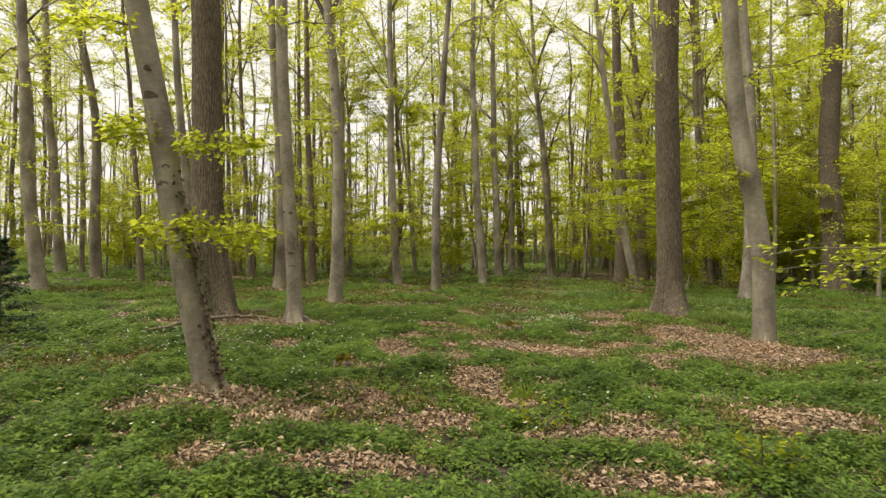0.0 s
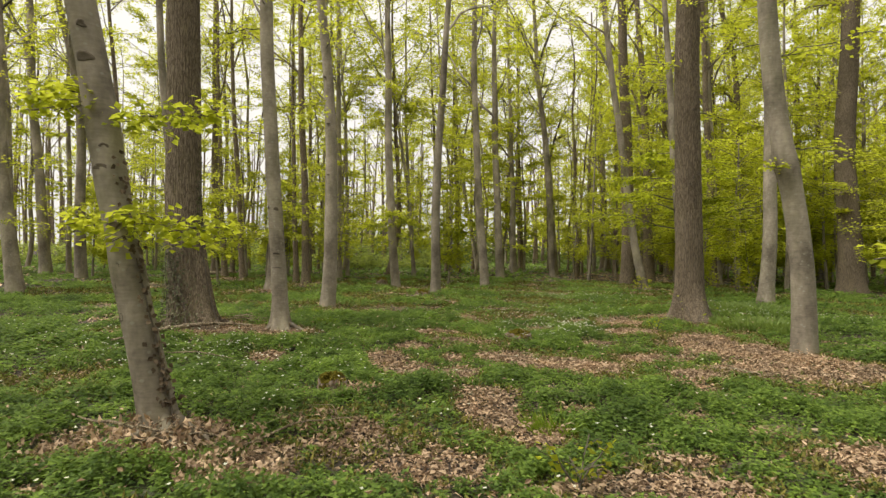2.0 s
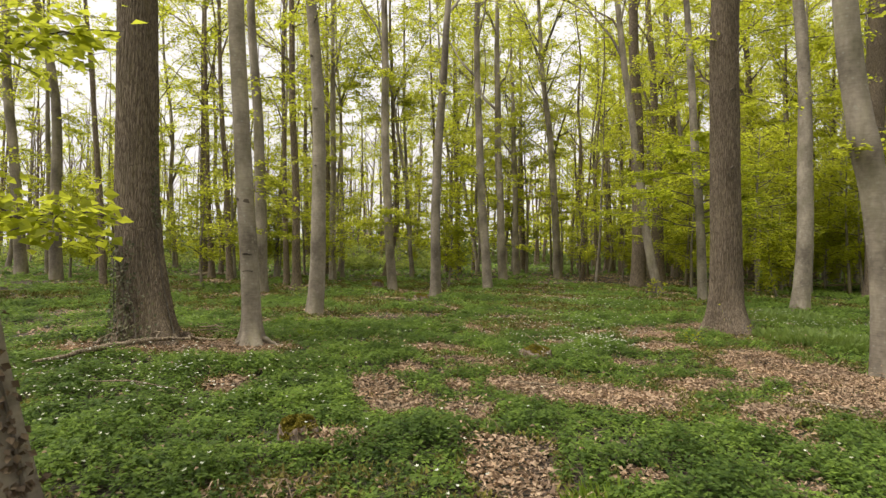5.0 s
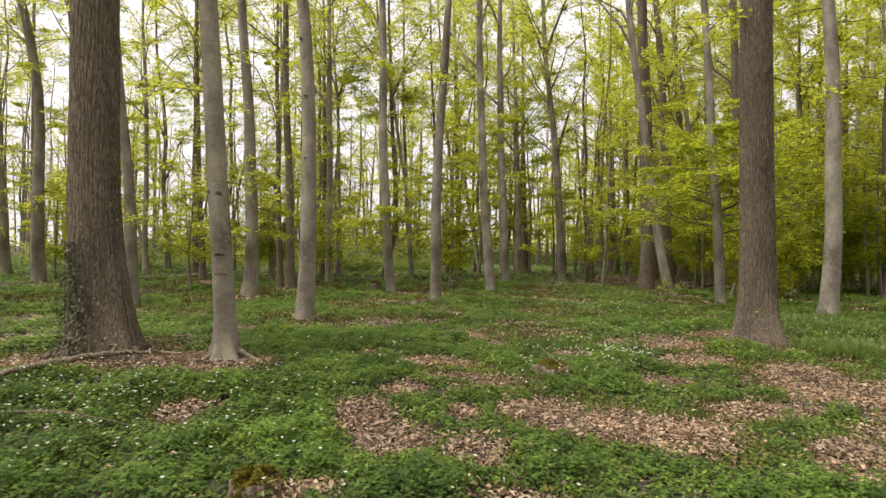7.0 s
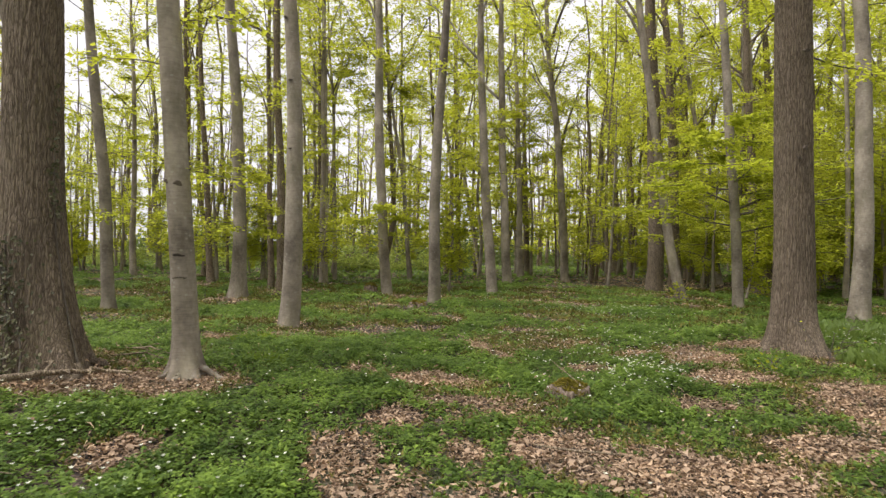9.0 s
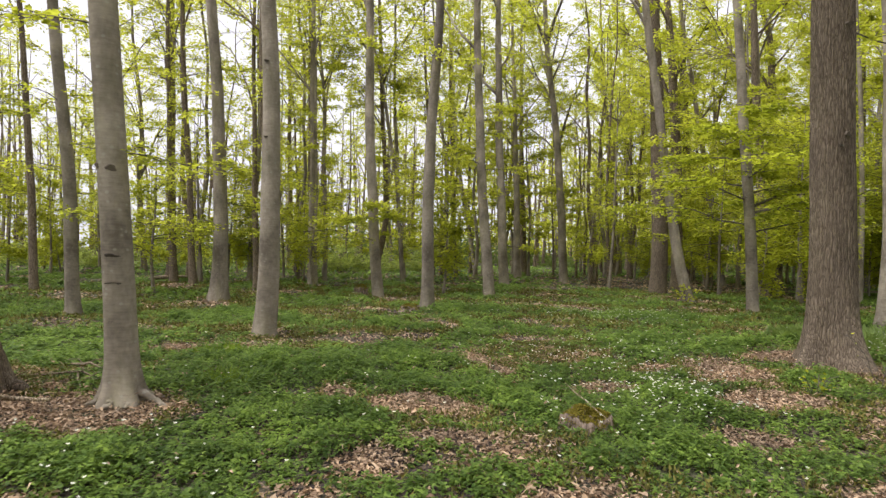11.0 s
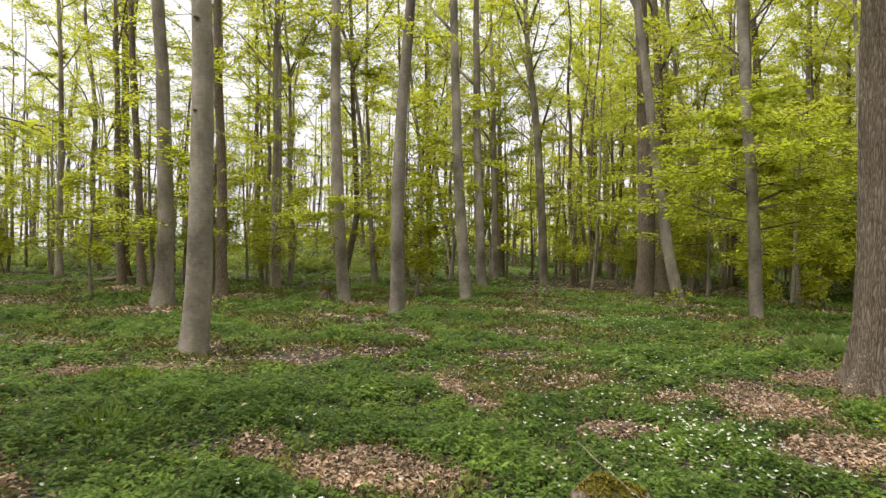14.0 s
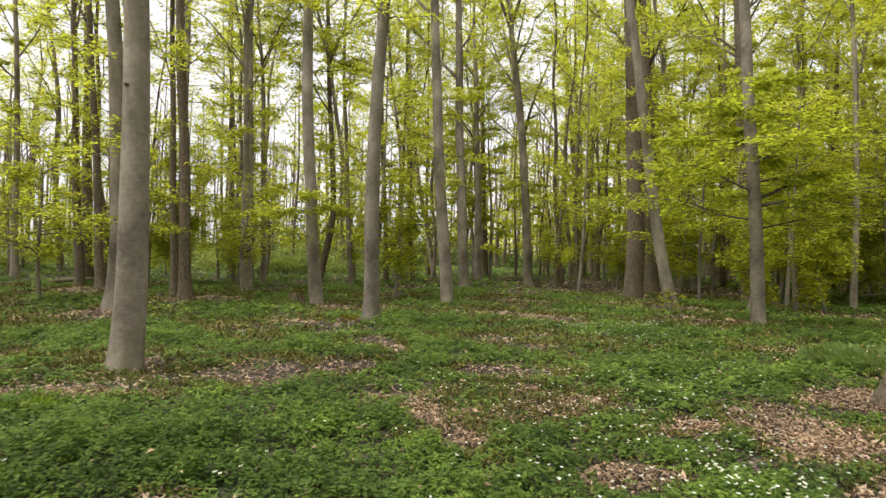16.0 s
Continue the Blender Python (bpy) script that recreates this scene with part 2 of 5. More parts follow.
class Soup:
    """Collects quads as arrays and turns them into one mesh."""

    def __init__(self):
        self.v, self.q, self.t, self.count = [], [], [], 0

    def add(self, verts, quads):
        self.v.append(np.asarray(verts, float))
        self.q.append(np.asarray(quads, np.int64) + self.count)
        self.count += len(verts)

    def tube(self, pts, radii, sides):
        pts, radii = np.asarray(pts, float), np.asarray(radii, float)
        n = len(pts)
        tang = np.gradient(pts, axis=0)
        tang /= np.linalg.norm(tang, axis=1)[:, None] + 1e-9
        ref = np.where(np.abs(tang[:, 2:3]) > 0.9, np.array([[1.0, 0, 0]]), np.array([[0, 0, 1.0]]))
        u = np.cross(tang, ref)
        u /= np.linalg.norm(u, axis=1)[:, None] + 1e-9
        w = np.cross(tang, u)
        a = np.linspace(0, 2 * np.pi, sides, endpoint=False)
        ring = pts[:, None] + radii[:, None, None] * (np.cos(a)[None, :, None] * u[:, None] + np.sin(a)[None, :, None] * w[:, None])
        i, j = np.meshgrid(np.arange(n - 1), np.arange(sides), indexing="ij")
        k = (j + 1) % sides
        first = self.count
        self.add(ring.reshape(-1, 3), np.stack([i * sides + j, i * sides + k, (i + 1) * sides + k, (i + 1) * sides + j], -1).reshape(-1, 4))
        return first

    def grid(self, p, closed=False):
        """p: rows x columns x 3."""
        r, c = p.shape[:2]
        cc = c if closed else c - 1
        i, j = np.meshgrid(np.arange(r - 1), np.arange(cc), indexing="ij")
        k = (j + 1) % c
        self.add(p.reshape(-1, 3), np.stack([i * c + j, i * c + k, (i + 1) * c + k, (i + 1) * c + j], -1).reshape(-1, 4))

    def leaves(self, base, along, size, up, width=0.62, fold=0.12, small=False):
        """A folded rhombus for every base point, lying along a direction; a pointed blade where they are small."""
        n = len(base)
        along = along / (np.linalg.norm(along, axis=1)[:, None] + 1e-9)
        side = np.cross(along, up)
        side /= np.linalg.norm(side, axis=1)[:, None] + 1e-9
        top = np.cross(side, along)
        s = np.asarray(size)[:, None]
        if small:
            back = base + along * s * 0.1
            v = np.stack([back + side * s * width * 0.6, base + along * s * 1.15, back - side * s * width * 0.6], 1)
            self.v.append(v.reshape(-1, 3))
            self.t.append(np.arange(3 * n).reshape(n, 3) + self.count)
            self.count += 3 * n
            return
        mid = base + along * s * 0.45 + top * s * fold
        v = np.stack([base, mid + side * s * width / 2, base + along * s, mid - side * s * width / 2], 1)
        self.add(v.reshape(-1, 3), np.arange(4 * n).reshape(n, 4))

    def mesh(self, name, mat, smooth=True):
        me = bpy.data.meshes.new(name)
        v = np.concatenate(self.v)
        q = np.concatenate(self.q) if self.q else np.zeros((0, 4), np.int64)
        t = np.concatenate(self.t) if self.t else np.zeros((0, 3), np.int64)
        starts = np.concatenate([np.arange(len(q)) * 4, 4 * len(q) + np.arange(len(t)) * 3])
        me.vertices.add(len(v))
        me.vertices.foreach_set("co", v.astype(np.float32).ravel())
        me.loops.add(4 * len(q) + 3 * len(t))
        me.loops.foreach_set("vertex_index", np.concatenate([q.ravel(), t.ravel()]).astype(np.int32))
        me.polygons.add(len(starts))
        me.polygons.foreach_set("loop_start", starts.astype(np.int32))
        me.polygons.foreach_set("use_smooth", np.full(len(starts), smooth))
        me.update(calc_edges=True)
        me.materials.append(mat)
        return me


def part(name, soup, mat, parent, label="", smooth=True, kind=""):
    ob = new(name, soup.mesh(name, mat, smooth))
    ob.parent = parent
    return tagged(ob, label, kind=kind)


def unit(az, el):
    return np.array([math.cos(az) * math.cos(el), math.sin(az) * math.cos(el), math.sin(el)])


def height_at(x, y):
    """The forest floor's gentle swell."""
    x, y = np.asarray(x, float), np.asarray(y, float)
    rise = 0.16 * np.exp(-((x + 3.8) ** 2 + (y - 12.2) ** 2) / 4.0) + 0.11 * np.exp(-((x - 5.6) ** 2 + (y - 15.0) ** 2) / 4.0)
    rise = rise + 0.12 * np.exp(-((x - 8.5) / 3.5) ** 2 - ((y - 20.5) / 3.5) ** 2) - 0.14 * np.exp(-((x + 8.0) / 4.0) ** 2 - ((y - 22.5) / 5.0) ** 2)
    return 0.024 * np.sin(x * 1.3 + 0.7 * y) + 0.024 * np.sin(y * 1.7 - x * 0.6 + 1) + 0.02 * np.sin(3.1 * x + 2.3 * y) * np.sin(1.3 * y - 2.2 * x) + rise


# ---- ground ----
def spaced(lo, hi, a, b, fine, coarse):
    """Coordinates that are close together between a and b and wide apart outside."""
    return np.unique(np.concatenate([np.arange(lo, a, coarse), np.arange(a, b, fine), np.arange(b, hi + coarse, coarse)]))


gx, gy = spaced(-300, 300, -14, 16, 0.35, 6), spaced(-60, 420, -2, 30, 0.35, 6)
GX, GY = np.meshgrid(gx, gy)
soup = Soup()
soup.grid(np.stack([GX, GY, height_at(GX, GY)], -1))
ground = new("ground", soup.mesh("ground", SOIL))
tagged(ground, "forest floor of brown beech leaf litter and dark soil", "ground", kind="structure")


# ---- trees ----
def line_of(bends, height, seed, crook=0.02):
    """The trunk's middle line as a function of height: sideways bends, fading out above the last one."""
    r = np.random.default_rng(seed)
    zs, xs = [0.0], [0.0]
    for z, dx in bends:
        zs.append(z), xs.append(dx)
    slope = (xs[-1] - xs[-2]) / max(zs[-1] - zs[-2], 0.5)
    if height > zs[-1] + 1:
        zs.append(height), xs.append(xs[-1] + slope * 0.45 * (height - zs[-2]))
    zz = np.linspace(0, height, 90)
    xx = np.interp(zz, zs, xs)
    kern = np.ones(7) / 7
    pad = np.concatenate([2 * xx[0] - xx[3:0:-1], xx, 2 * xx[-1] - xx[-2:-5:-1]])
    xx = np.convolve(pad, kern, "valid")
    p1, p2, a = r.uniform(0, 6.28), r.uniform(0, 6.28), r.uniform(0.03, 0.09)
    yy = a * (np.sin(zz * 0.5 + p1) - math.sin(p1)) + r.uniform(-0.03, 0.03) * zz
    wob = crook * (np.sin(zz * 1.1 + p2) - math.sin(p2)) + (crook - 0.02) * 2.2 * (np.sin(zz * 0.47 + p1) - math.sin(p1))
    return lambda z: np.stack([np.interp(z, zz, xx + wob), np.interp(z, zz, yy), np.asarray(z, float)], -1)


def make_trunk(line, r, height, seed, sides, oak, near, root=None):
    g = np.random.default_rng(seed)
    if near:
        z = np.concatenate([np.linspace(-0.15, 1.2, 24), np.linspace(1.3, 9, 60 if oak else 44), np.linspace(9.4, height, 16)])
    else:
        z = np.concatenate([np.linspace(-0.15, 1.2, 7), np.linspace(2, height, 16)])
    a = np.linspace(0, 2 * np.pi, sides, endpoint=False)
    zc = np.clip(z, 0, None)
    taper = (1 - 0.82 * (zc / height) ** 1.15) * (1 + 0.1 * np.exp(-zc / 1.5))
    grow, reach, *knobs = root or ((0.5, 0.35) if oak else (0.3, 0.25))
    for at, swell, width in knobs:
        taper = taper * (1 + swell * np.exp(-((zc - at) / width) ** 2))
    flare = grow * np.exp(-zc / reach)
    lobes = g.integers(4, 7)
    ph = g.uniform(0, 6.28)
    lobe = 0.5 + 0.5 * np.cos(lobes * a + ph + 0.6 * np.sin(2 * a + ph))
    lobe = 0.35 + 0.9 * lobe ** 1.6
    rad = r * (taper[:, None] + flare[:, None] * lobe[None])
    rad *= 1 + 0.035 * np.sin(2 * a[None] + ph + 0.5 * z[:, None]) + 0.02 * np.sin(3 * a[None] + 2.1 * z[:, None])
    if oak and near:
        ridge = np.sin(42 * a[None] + 2.0 * np.sin(1.7 * z[:, None] + 3 * a[None]) + 1.5 * np.sin(4.3 * z[:, None] + 7 * a[None] + ph)) * (0.6 + 0.4 * np.sin(6 * z[:, None] + 11 * a[None]))
        rad += 0.008 * np.abs(ridge) ** 0.7 * np.sign(ridge) * np.clip(1.3 - z[:, None] / height, 0, 1)
    rad += r * 0.03 * g.standard_normal(rad.shape) * (0.15 if near else 0.2)
    c = line(z)
    p = np.stack([c[:, None, 0] + rad * np.cos(a), c[:, None, 1] + rad * np.sin(a), np.broadcast_to(z[:, None], rad.shape)], -1)
    s = Soup()
    s.grid(p, closed=True)
    return s


def make_limb(start, az, el, length, r0, g, rise, twigs, sides=5, wood=None, crown=None, leaf_count=0, leaf_size=0.08, flat=0.05, spread=1.0, lean=False):
    """One bough with its side twigs, and leaves along them in flat layers."""
    n = 9 if not lean else 6
    pts = [np.asarray(start, float)]
    for i in range(n - 1):
        e = el + rise * i / (n - 1) + g.normal(0, 0.13)
        pts.append(pts[-1] + unit(az + g.normal(0, 0.18), e) * length / (n - 1))
    pts = np.array(pts)
    root = wood.tube(pts, np.linspace(r0, max(r0 * 0.15, 0.004), n), sides)
    starts, ends = [pts[-4], pts[-3], pts[-2]], [pts[-3], pts[-2], pts[-1]]
    for j in range(twigs):
        k = int(g.integers(1, n - 1))
        s = k / (n - 1)
        p = pts[k]
        turn = az + (1 if j % 2 else -1) * g.uniform(0.4, 1.15)
        tl = length * g.uniform(0.22, 0.5) * (1.1 - 0.6 * s) * spread
        e2 = el * 0.45 + rise * 0.3 + g.normal(0, 0.16)
        q1 = p + unit(turn, e2) * tl * 0.5
        q2 = q1 + unit(turn + g.normal(0, 0.3), e2 - 0.12 + g.normal(0, 0.1)) * tl * 0.5
        if lean and leaf_size > 0.11:
            fork = wood.tube([p, q2], [max(r0 * 0.34, 0.012), 0.006], 3)
        elif lean:
            fork = wood.tube([p, q1, q2], [max(r0 * 0.34, 0.009), max(r0 * 0.22, 0.007), 0.004], 3)
        else:
            fork = wood.tube([p, q1, q2], [max(r0 * 0.3, 0.005), max(r0 * 0.2, 0.004), 0.003], 3)
        wood.q.append(np.array([[root + k * sides, root + k * sides + 1, fork + 1, fork]]))
        starts += [p, q1]
        ends += [q1, q2]
    if leaf_count and crown is not None:
        starts, ends = np.array(starts), np.array(ends)
        w = np.linalg.norm(ends - starts, axis=1)
        pick = g.choice(len(starts), leaf_count, p=w / w.sum())
        s = g.uniform(0.05, 1.05, leaf_count)[:, None]
        d = ends[pick] - starts[pick]
        base = starts[pick] + d * s
        d = d / (np.linalg.norm(d, axis=1)[:, None] + 1e-9)
        side = np.stack([-d[:, 1], d[:, 0], np.zeros(leaf_count)], 1) * g.choice([-1, 1], leaf_count)[:, None]
        off = np.abs(g.normal(0, 1, leaf_count))[:, None]
        base = base + side * off * leaf_size * 0.9 + np.stack([np.zeros(leaf_count), np.zeros(leaf_count), g.normal(0, flat, leaf_count)], 1)
        along = side + d * g.uniform(0.2, 1.0, leaf_count)[:, None] + g.normal(0, 0.25, (leaf_count, 3))
        along[:, 2] -= 0.15
        up = np.array([0, 0, 1.0]) + g.normal(0, 0.55, (leaf_count, 3))
        crown.leaves(base, along, leaf_size * g.uniform(0.6, 1.25, leaf_count), up, 0.62 if lean else 0.8, small=lean)
    return pts


LABELS = {
    "beech": ("smooth grey beech trunk with fresh yellow-green spring leaves", "beech tree"),
    "oak": ("dark furrowed trunk with tall crown above spring leaves", "oak tree"),
}


def make_tree(kind, x, y, r, bends, seed, height=None, low=6, high=9, low_z=(2.0, 9.0), leaf_size=0.09, leaf_n=330, label=None, low_len=(1.0, 2.4), group="", boughs=(), root=None):
    g = np.random.default_rng(seed)
    height = height or min(26, 15 + 28 * r) + g.uniform(-1.5, 2.5)
    tree = new(kind + "_tree")
    tree.location = (x, y, float(height_at(x, y)))
    lab, cat = LABELS[kind]
    tagged(tree, label or lab, cat, group)
    near = y < 23 and abs(x) < 12
    line = line_of(bends, height, seed, 0.10 if group else 0.02)
    sides = (168 if r > 0.25 else 40) if near and kind == "oak" else (36 if near else 10)
    bark_mat = OAK if kind == "oak" else BEECH
    part("trunk", make_trunk(line, r, height, seed, sides, kind == "oak", near, root), bark_mat, tree)
    crown = Soup()
    fork = height * g.uniform(0.42, 0.5)
    # Near trees beyond x 7 take the leaf colour darkened for shade.
    fresh = SPRING_SHADED if x > 7 and near else SPRING

    def finish(wood, leaves, mat):
        limb = part("limb", wood, mat, tree)
        if near and leaves.v:
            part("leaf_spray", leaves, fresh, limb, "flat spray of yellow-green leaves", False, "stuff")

    for i in range(low + high):
        wood, leaves = Soup(), Soup() if near else crown
        az = 2.4 * i + g.uniform(-0.5, 0.5)
        if i < low:
            z = g.uniform(*low_z)
            make_limb(line(z), az, g.uniform(-0.05, 0.3), g.uniform(*low_len), 0.012 + 0.006 * g.random(), g, -0.25, 7, 4 if near else 3, wood, leaves, int(leaf_n * 0.6), leaf_size, lean=not near)
        else:
            f = (i - low) / max(high - 1, 1)
            z = fork * 0.9 + (height * 0.95 - fork * 0.9) * f
            rr = r * (1 - 0.8 * z / height) * g.uniform(0.35, 0.6)
            count = leaf_n if z < 2.5 + 0.41 * y else int(leaf_n * 0.25)
            make_limb(line(z), az, g.uniform(0.65, 1.2), g.uniform(3.2, 5.6) * (1.15 - 0.55 * f), max(rr, 0.02), g, -0.35, 12 if near else 10 if leaf_size < 0.15 else 6, 5 if near else 3, wood, leaves, count, leaf_size * 1.15, 0.12, lean=not near)
        finish(wood, leaves, TWIG if i < low else bark_mat)
    for z, az, el, length, count, r0 in boughs:
        wood, leaves = Soup(), Soup() if near else crown
        make_limb(line(z), az, el, length, r0, g, -0.3, 9, 5, wood, leaves, count, leaf_size, 0.05, 1.1, lean=count > 400)
        finish(wood, leaves, TWIG)
    if crown.v:
        part("crown", crown, SPRING, tree, "airy layers of yellow-green leaves", False, "stuff")
    return tree


# short name, kind, place, trunk radius, sideways bends by height
TREES = (
    ("A", "beech", -2.24, 5.99, 0.126, ((0.9,-0.17),(1.5,-0.34),(2.1,-0.46),(2.6,-0.54),(3.3,-0.70),(3.9,-0.86))),
    ("B", "oak", -4.39, 11.90, 0.316, ((1.9,-0.22),(4.1,-0.3),(6.3,-0.36))),
    ("C", "beech", -2.90, 11.99, 0.136, ((0.9,-0.025),(2.0,-0.12),(3.0,-0.22),(4.7,-0.31),(6.3,-0.3))),
    ("D", "beech", -3.02, 16.98, 0.170, ((1.05,0.07),(2.3,0.09),(3.4,0.08),(4.4,0.04),(5.3,-0.04),(6.8,-0.18),(8.4,-0.34))),
    ("E", "beech", -2.04, 27.12, 0.186, ((2.1,-0.23),(5.1,-0.4),(8.8,-0.49),(12.6,-0.57))),
    ("F", "beech", -0.32, 22.56, 0.155, ((2.4,-0.06),(4.5,0.01),(6.6,0.08),(8.7,0.19),(10.7,0.34))),
    ("G", "beech", 1.73, 27.77, 0.178, ((2.7,-0.22),(5.2,-0.39),(7.8,-0.56),(12.9,-0.66))),
    ("H", "beech", 3.21, 36.49, 0.234, ((2.4,-0.14),(6.4,-0.34),(11.4,-0.52),(16.5,-0.6))),
    ("I", "beech", 6.90, 40.33, 0.240, ((3.3,-0.2),(7.0,-0.44),(13.3,-1.28))),
    ("J", "oak", 9.17, 32.16, 0.354, ((3.0,0.0),(8.9,-0.24),(14.8,-0.62))),
    ("P", "beech", 8.44, 27.12, 0.179, ((2.5,-0.55),(5.0,-0.91),(7.5,-1.24),(9.2,-1.62))),
    ("J2", "oak", 11.73, 36.51, 0.301, ((6.5,-0.2),(11.6,-0.51),(16.6,-0.92))),
    ("K", "oak", 5.45, 14.91, 0.294, ((2.2,-0.10),(4.9,-0.21),(7.7,-0.32))),
    ("L", "beech", 5.52, 10.64, 0.166, ((1.2,-0.02),(2.0,-0.09),(2.65,-0.20),(3.14,-0.28),(3.4,-0.39),(4.04,-0.48),(4.86,-0.60),(5.84,-0.68))),
    ("L2", "beech", 9.43, 19.29, 0.195, ((1.0,0.05),(2.2,0.17),(4.7,0.16),(6.3,0.13),(7.9,0.0),(9.5,-0.15))),
    ("M", "oak", 17.24, 27.28, 0.480, ((2.9,-0.09),(5.9,-0.28),(9.2,-0.13),(12.9,-0.03))),
    ("N", "beech", 8.04, 22.12, 0.143, ((2.9,-0.16),(4.9,-0.33),(6.3,-0.43),(7.5,-0.55))),
    ("N2", "beech", 14.15, 32.88, 0.173, ((2.9,-0.2),(11.9,-0.82))),
    ("O", "beech", -6.69, 25.14, 0.220, ((2.2,0.0),(5.6,-0.11),(8.9,-0.4))),
    ("Q", "beech", -8.44, 20.66, 0.147, ((2.0,-0.16),(3.5,-0.26),(6.4,-0.53),(7.9,-0.65))),
    ("a", "beech", -13.32, 20.22, 0.213, ((3.9,-0.56),(9.2,-0.81))),
    ("b", "beech", -13.68, 21.03, 0.125, ((2.2,-0.35),(6.0,-0.65),(9.9,-1.07))),
    ("c", "beech", -19.76, 31.69, 0.261, ((4.0,-0.31),(8.3,-0.74),(14.1,-0.93))),
    ("d", "beech", -16.10, 28.44, 0.235, ((2.4,-0.1),(5.0,-0.04),(7.7,-0.14),(10.3,-0.58),(12.9,-1.34))),
    ("e", "oak", -12.76, 25.91, 0.119, ((3.6,-0.35),(7.1,-0.7),(11.9,-1.12))),
    ("e2", "beech", -20.49, 34.76, 0.143, ((9.0,-0.13),(15.4,-0.12))),
    ("f", "oak", -11.11, 32.31, 0.148, ((2.7,-0.25),(8.6,-0.54),(14.5,-0.82))),
    ("g", "oak", -6.80, 29.45, 0.121, ((5.3,-0.23),(13.4,-0.47))),
    ("g2", "beech", -5.68, 34.46, 0.158, ((6.0,-0.1),(15.5,-0.36))),
    ("h", "oak", -3.29, 37.04, 0.153, ((3.0,0.7),(8.1,0.34),(13.2,0.05))),
    ("h2", "beech", -1.88, 39.45, 0.127, ((3.1,-0.3),(10.3,-0.71),(17.6,-0.76))),
    ("i", "oak", -13.92, 38.64, 0.238, ((5.9,-0.16),(15.4,-0.22))),
    ("i2", "oak", -7.10, 40.62, 0.184, ((6.3,-0.17),(16.4,-0.52))),
    ("k", "oak", -6.08, 28.29, 0.174, ((3.9,-0.16),(8.9,-0.41))),
    ("l", "oak", -9.74, 30.92, 0.139, ((2.2,-0.19),(6.0,-0.45),(9.8,-0.74))),
    ("m", "beech", -17.98, 44.22, 0.176, ((2.5,-0.16),(5.6,-0.6),(8.6,-0.46),(14.8,-1.28))),
    ("n", "oak", -10.84, 51.91, 0.234, ((6.9,-0.26),(18.4,-0.51))),
    ("o", "beech", -5.44, 32.75, 0.140, ((4.5,-0.08),(10.8,-0.19))),
    ("p", "beech", -5.53, 36.38, 0.112, ((5.0,-0.16),(9.8,-0.39),(12.3,-0.65))),
    ("q", "beech", -1.72, 36.10, 0.110, ((5.1,-0.42),(9.9,-1.27),(12.3,-1.87))),
    ("r", "oak", -0.32, 42.05, 0.135, ((5.9,-0.33),(14.9,-0.86))),
    ("s", "beech", 0.37, 38.35, 0.106, ((5.4,-0.04),(10.7,-0.76))),
    ("u", "oak", 14.90, 57.99, 0.319, ((9.4,-0.36),(25.4,-0.92))),
    ("v", "oak", 15.56, 61.23, 0.357, ((9.1,-0.32),(18.7,-1.29))),
    ("v2", "oak", 19.79, 70.23, 0.363, ((10.4,-0.54),(27.5,-1.3))),
    ("v3", "oak", 27.03, 86.58, 0.460, ((12.9,-0.6),(34.6,-1.42))),
    ("w", "oak", 12.96, 30.91, 0.198, ((6.4,-0.24),(8.7,-0.5),(14.3,-0.81))),
    ("x", "oak", 20.06, 42.76, 0.313, ((7.5,-0.27),(15.3,-0.69),(18.1,-1.67))),
    ("y", "oak", 17.67, 49.64, 0.330, ((8.0,-0.23),(20.4,-0.96))),
    ("z", "beech", 4.86, 44.15, 0.217, ((7.0,-0.21),(17.8,-0.72))),
    ("aa", "beech", 8.14, 46.11, 0.169, ((6.8,-0.51),(11.9,-1.16),(15.2,-1.93))),
    ("ab", "oak", 1.15, 50.59, 0.209, ((8.2,-0.32),(22.2,-0.92))),
    ("ac", "beech", 15.91, 40.78, 0.202, ((3.3,-0.6),(7.8,-1.26),(12.2,-2.06),(15.2,-2.56))),
    ("ad", "oak", 26.04, 55.65, 0.340, ((13.1,-0.43),(21.9,-1.41))),
    ("ae", "oak", 25.49, 43.12, 0.186, ((7.0,-0.22),(16.8,-0.53))),
    ("af", "beech", 15.19, 28.54, 0.106, ((2.8,-0.02),(4.6,-0.02),(10.2,-0.22))),
    ("ag", "oak", 18.14, 35.24, 0.095, ((5.6,-0.23),(13.1,-0.65))),
    ("ah", "oak", 6.50, 53.47, 0.245, ((8.7,-0.38),(23.4,-0.76))),
    ("ai", "beech", 2.56, 48.44, 0.155, ((8.0,-1.46),(12.4,-1.84),(21.3,-2.34))),
    ("aj", "beech", 13.29, 31.58, 0.173, ((5.4,-0.22),(12.9,-0.73))),
    ("ao", "oak", 26.91, 47.65, 0.276, ((7.9,-0.29),(19.8,-0.66))),
)
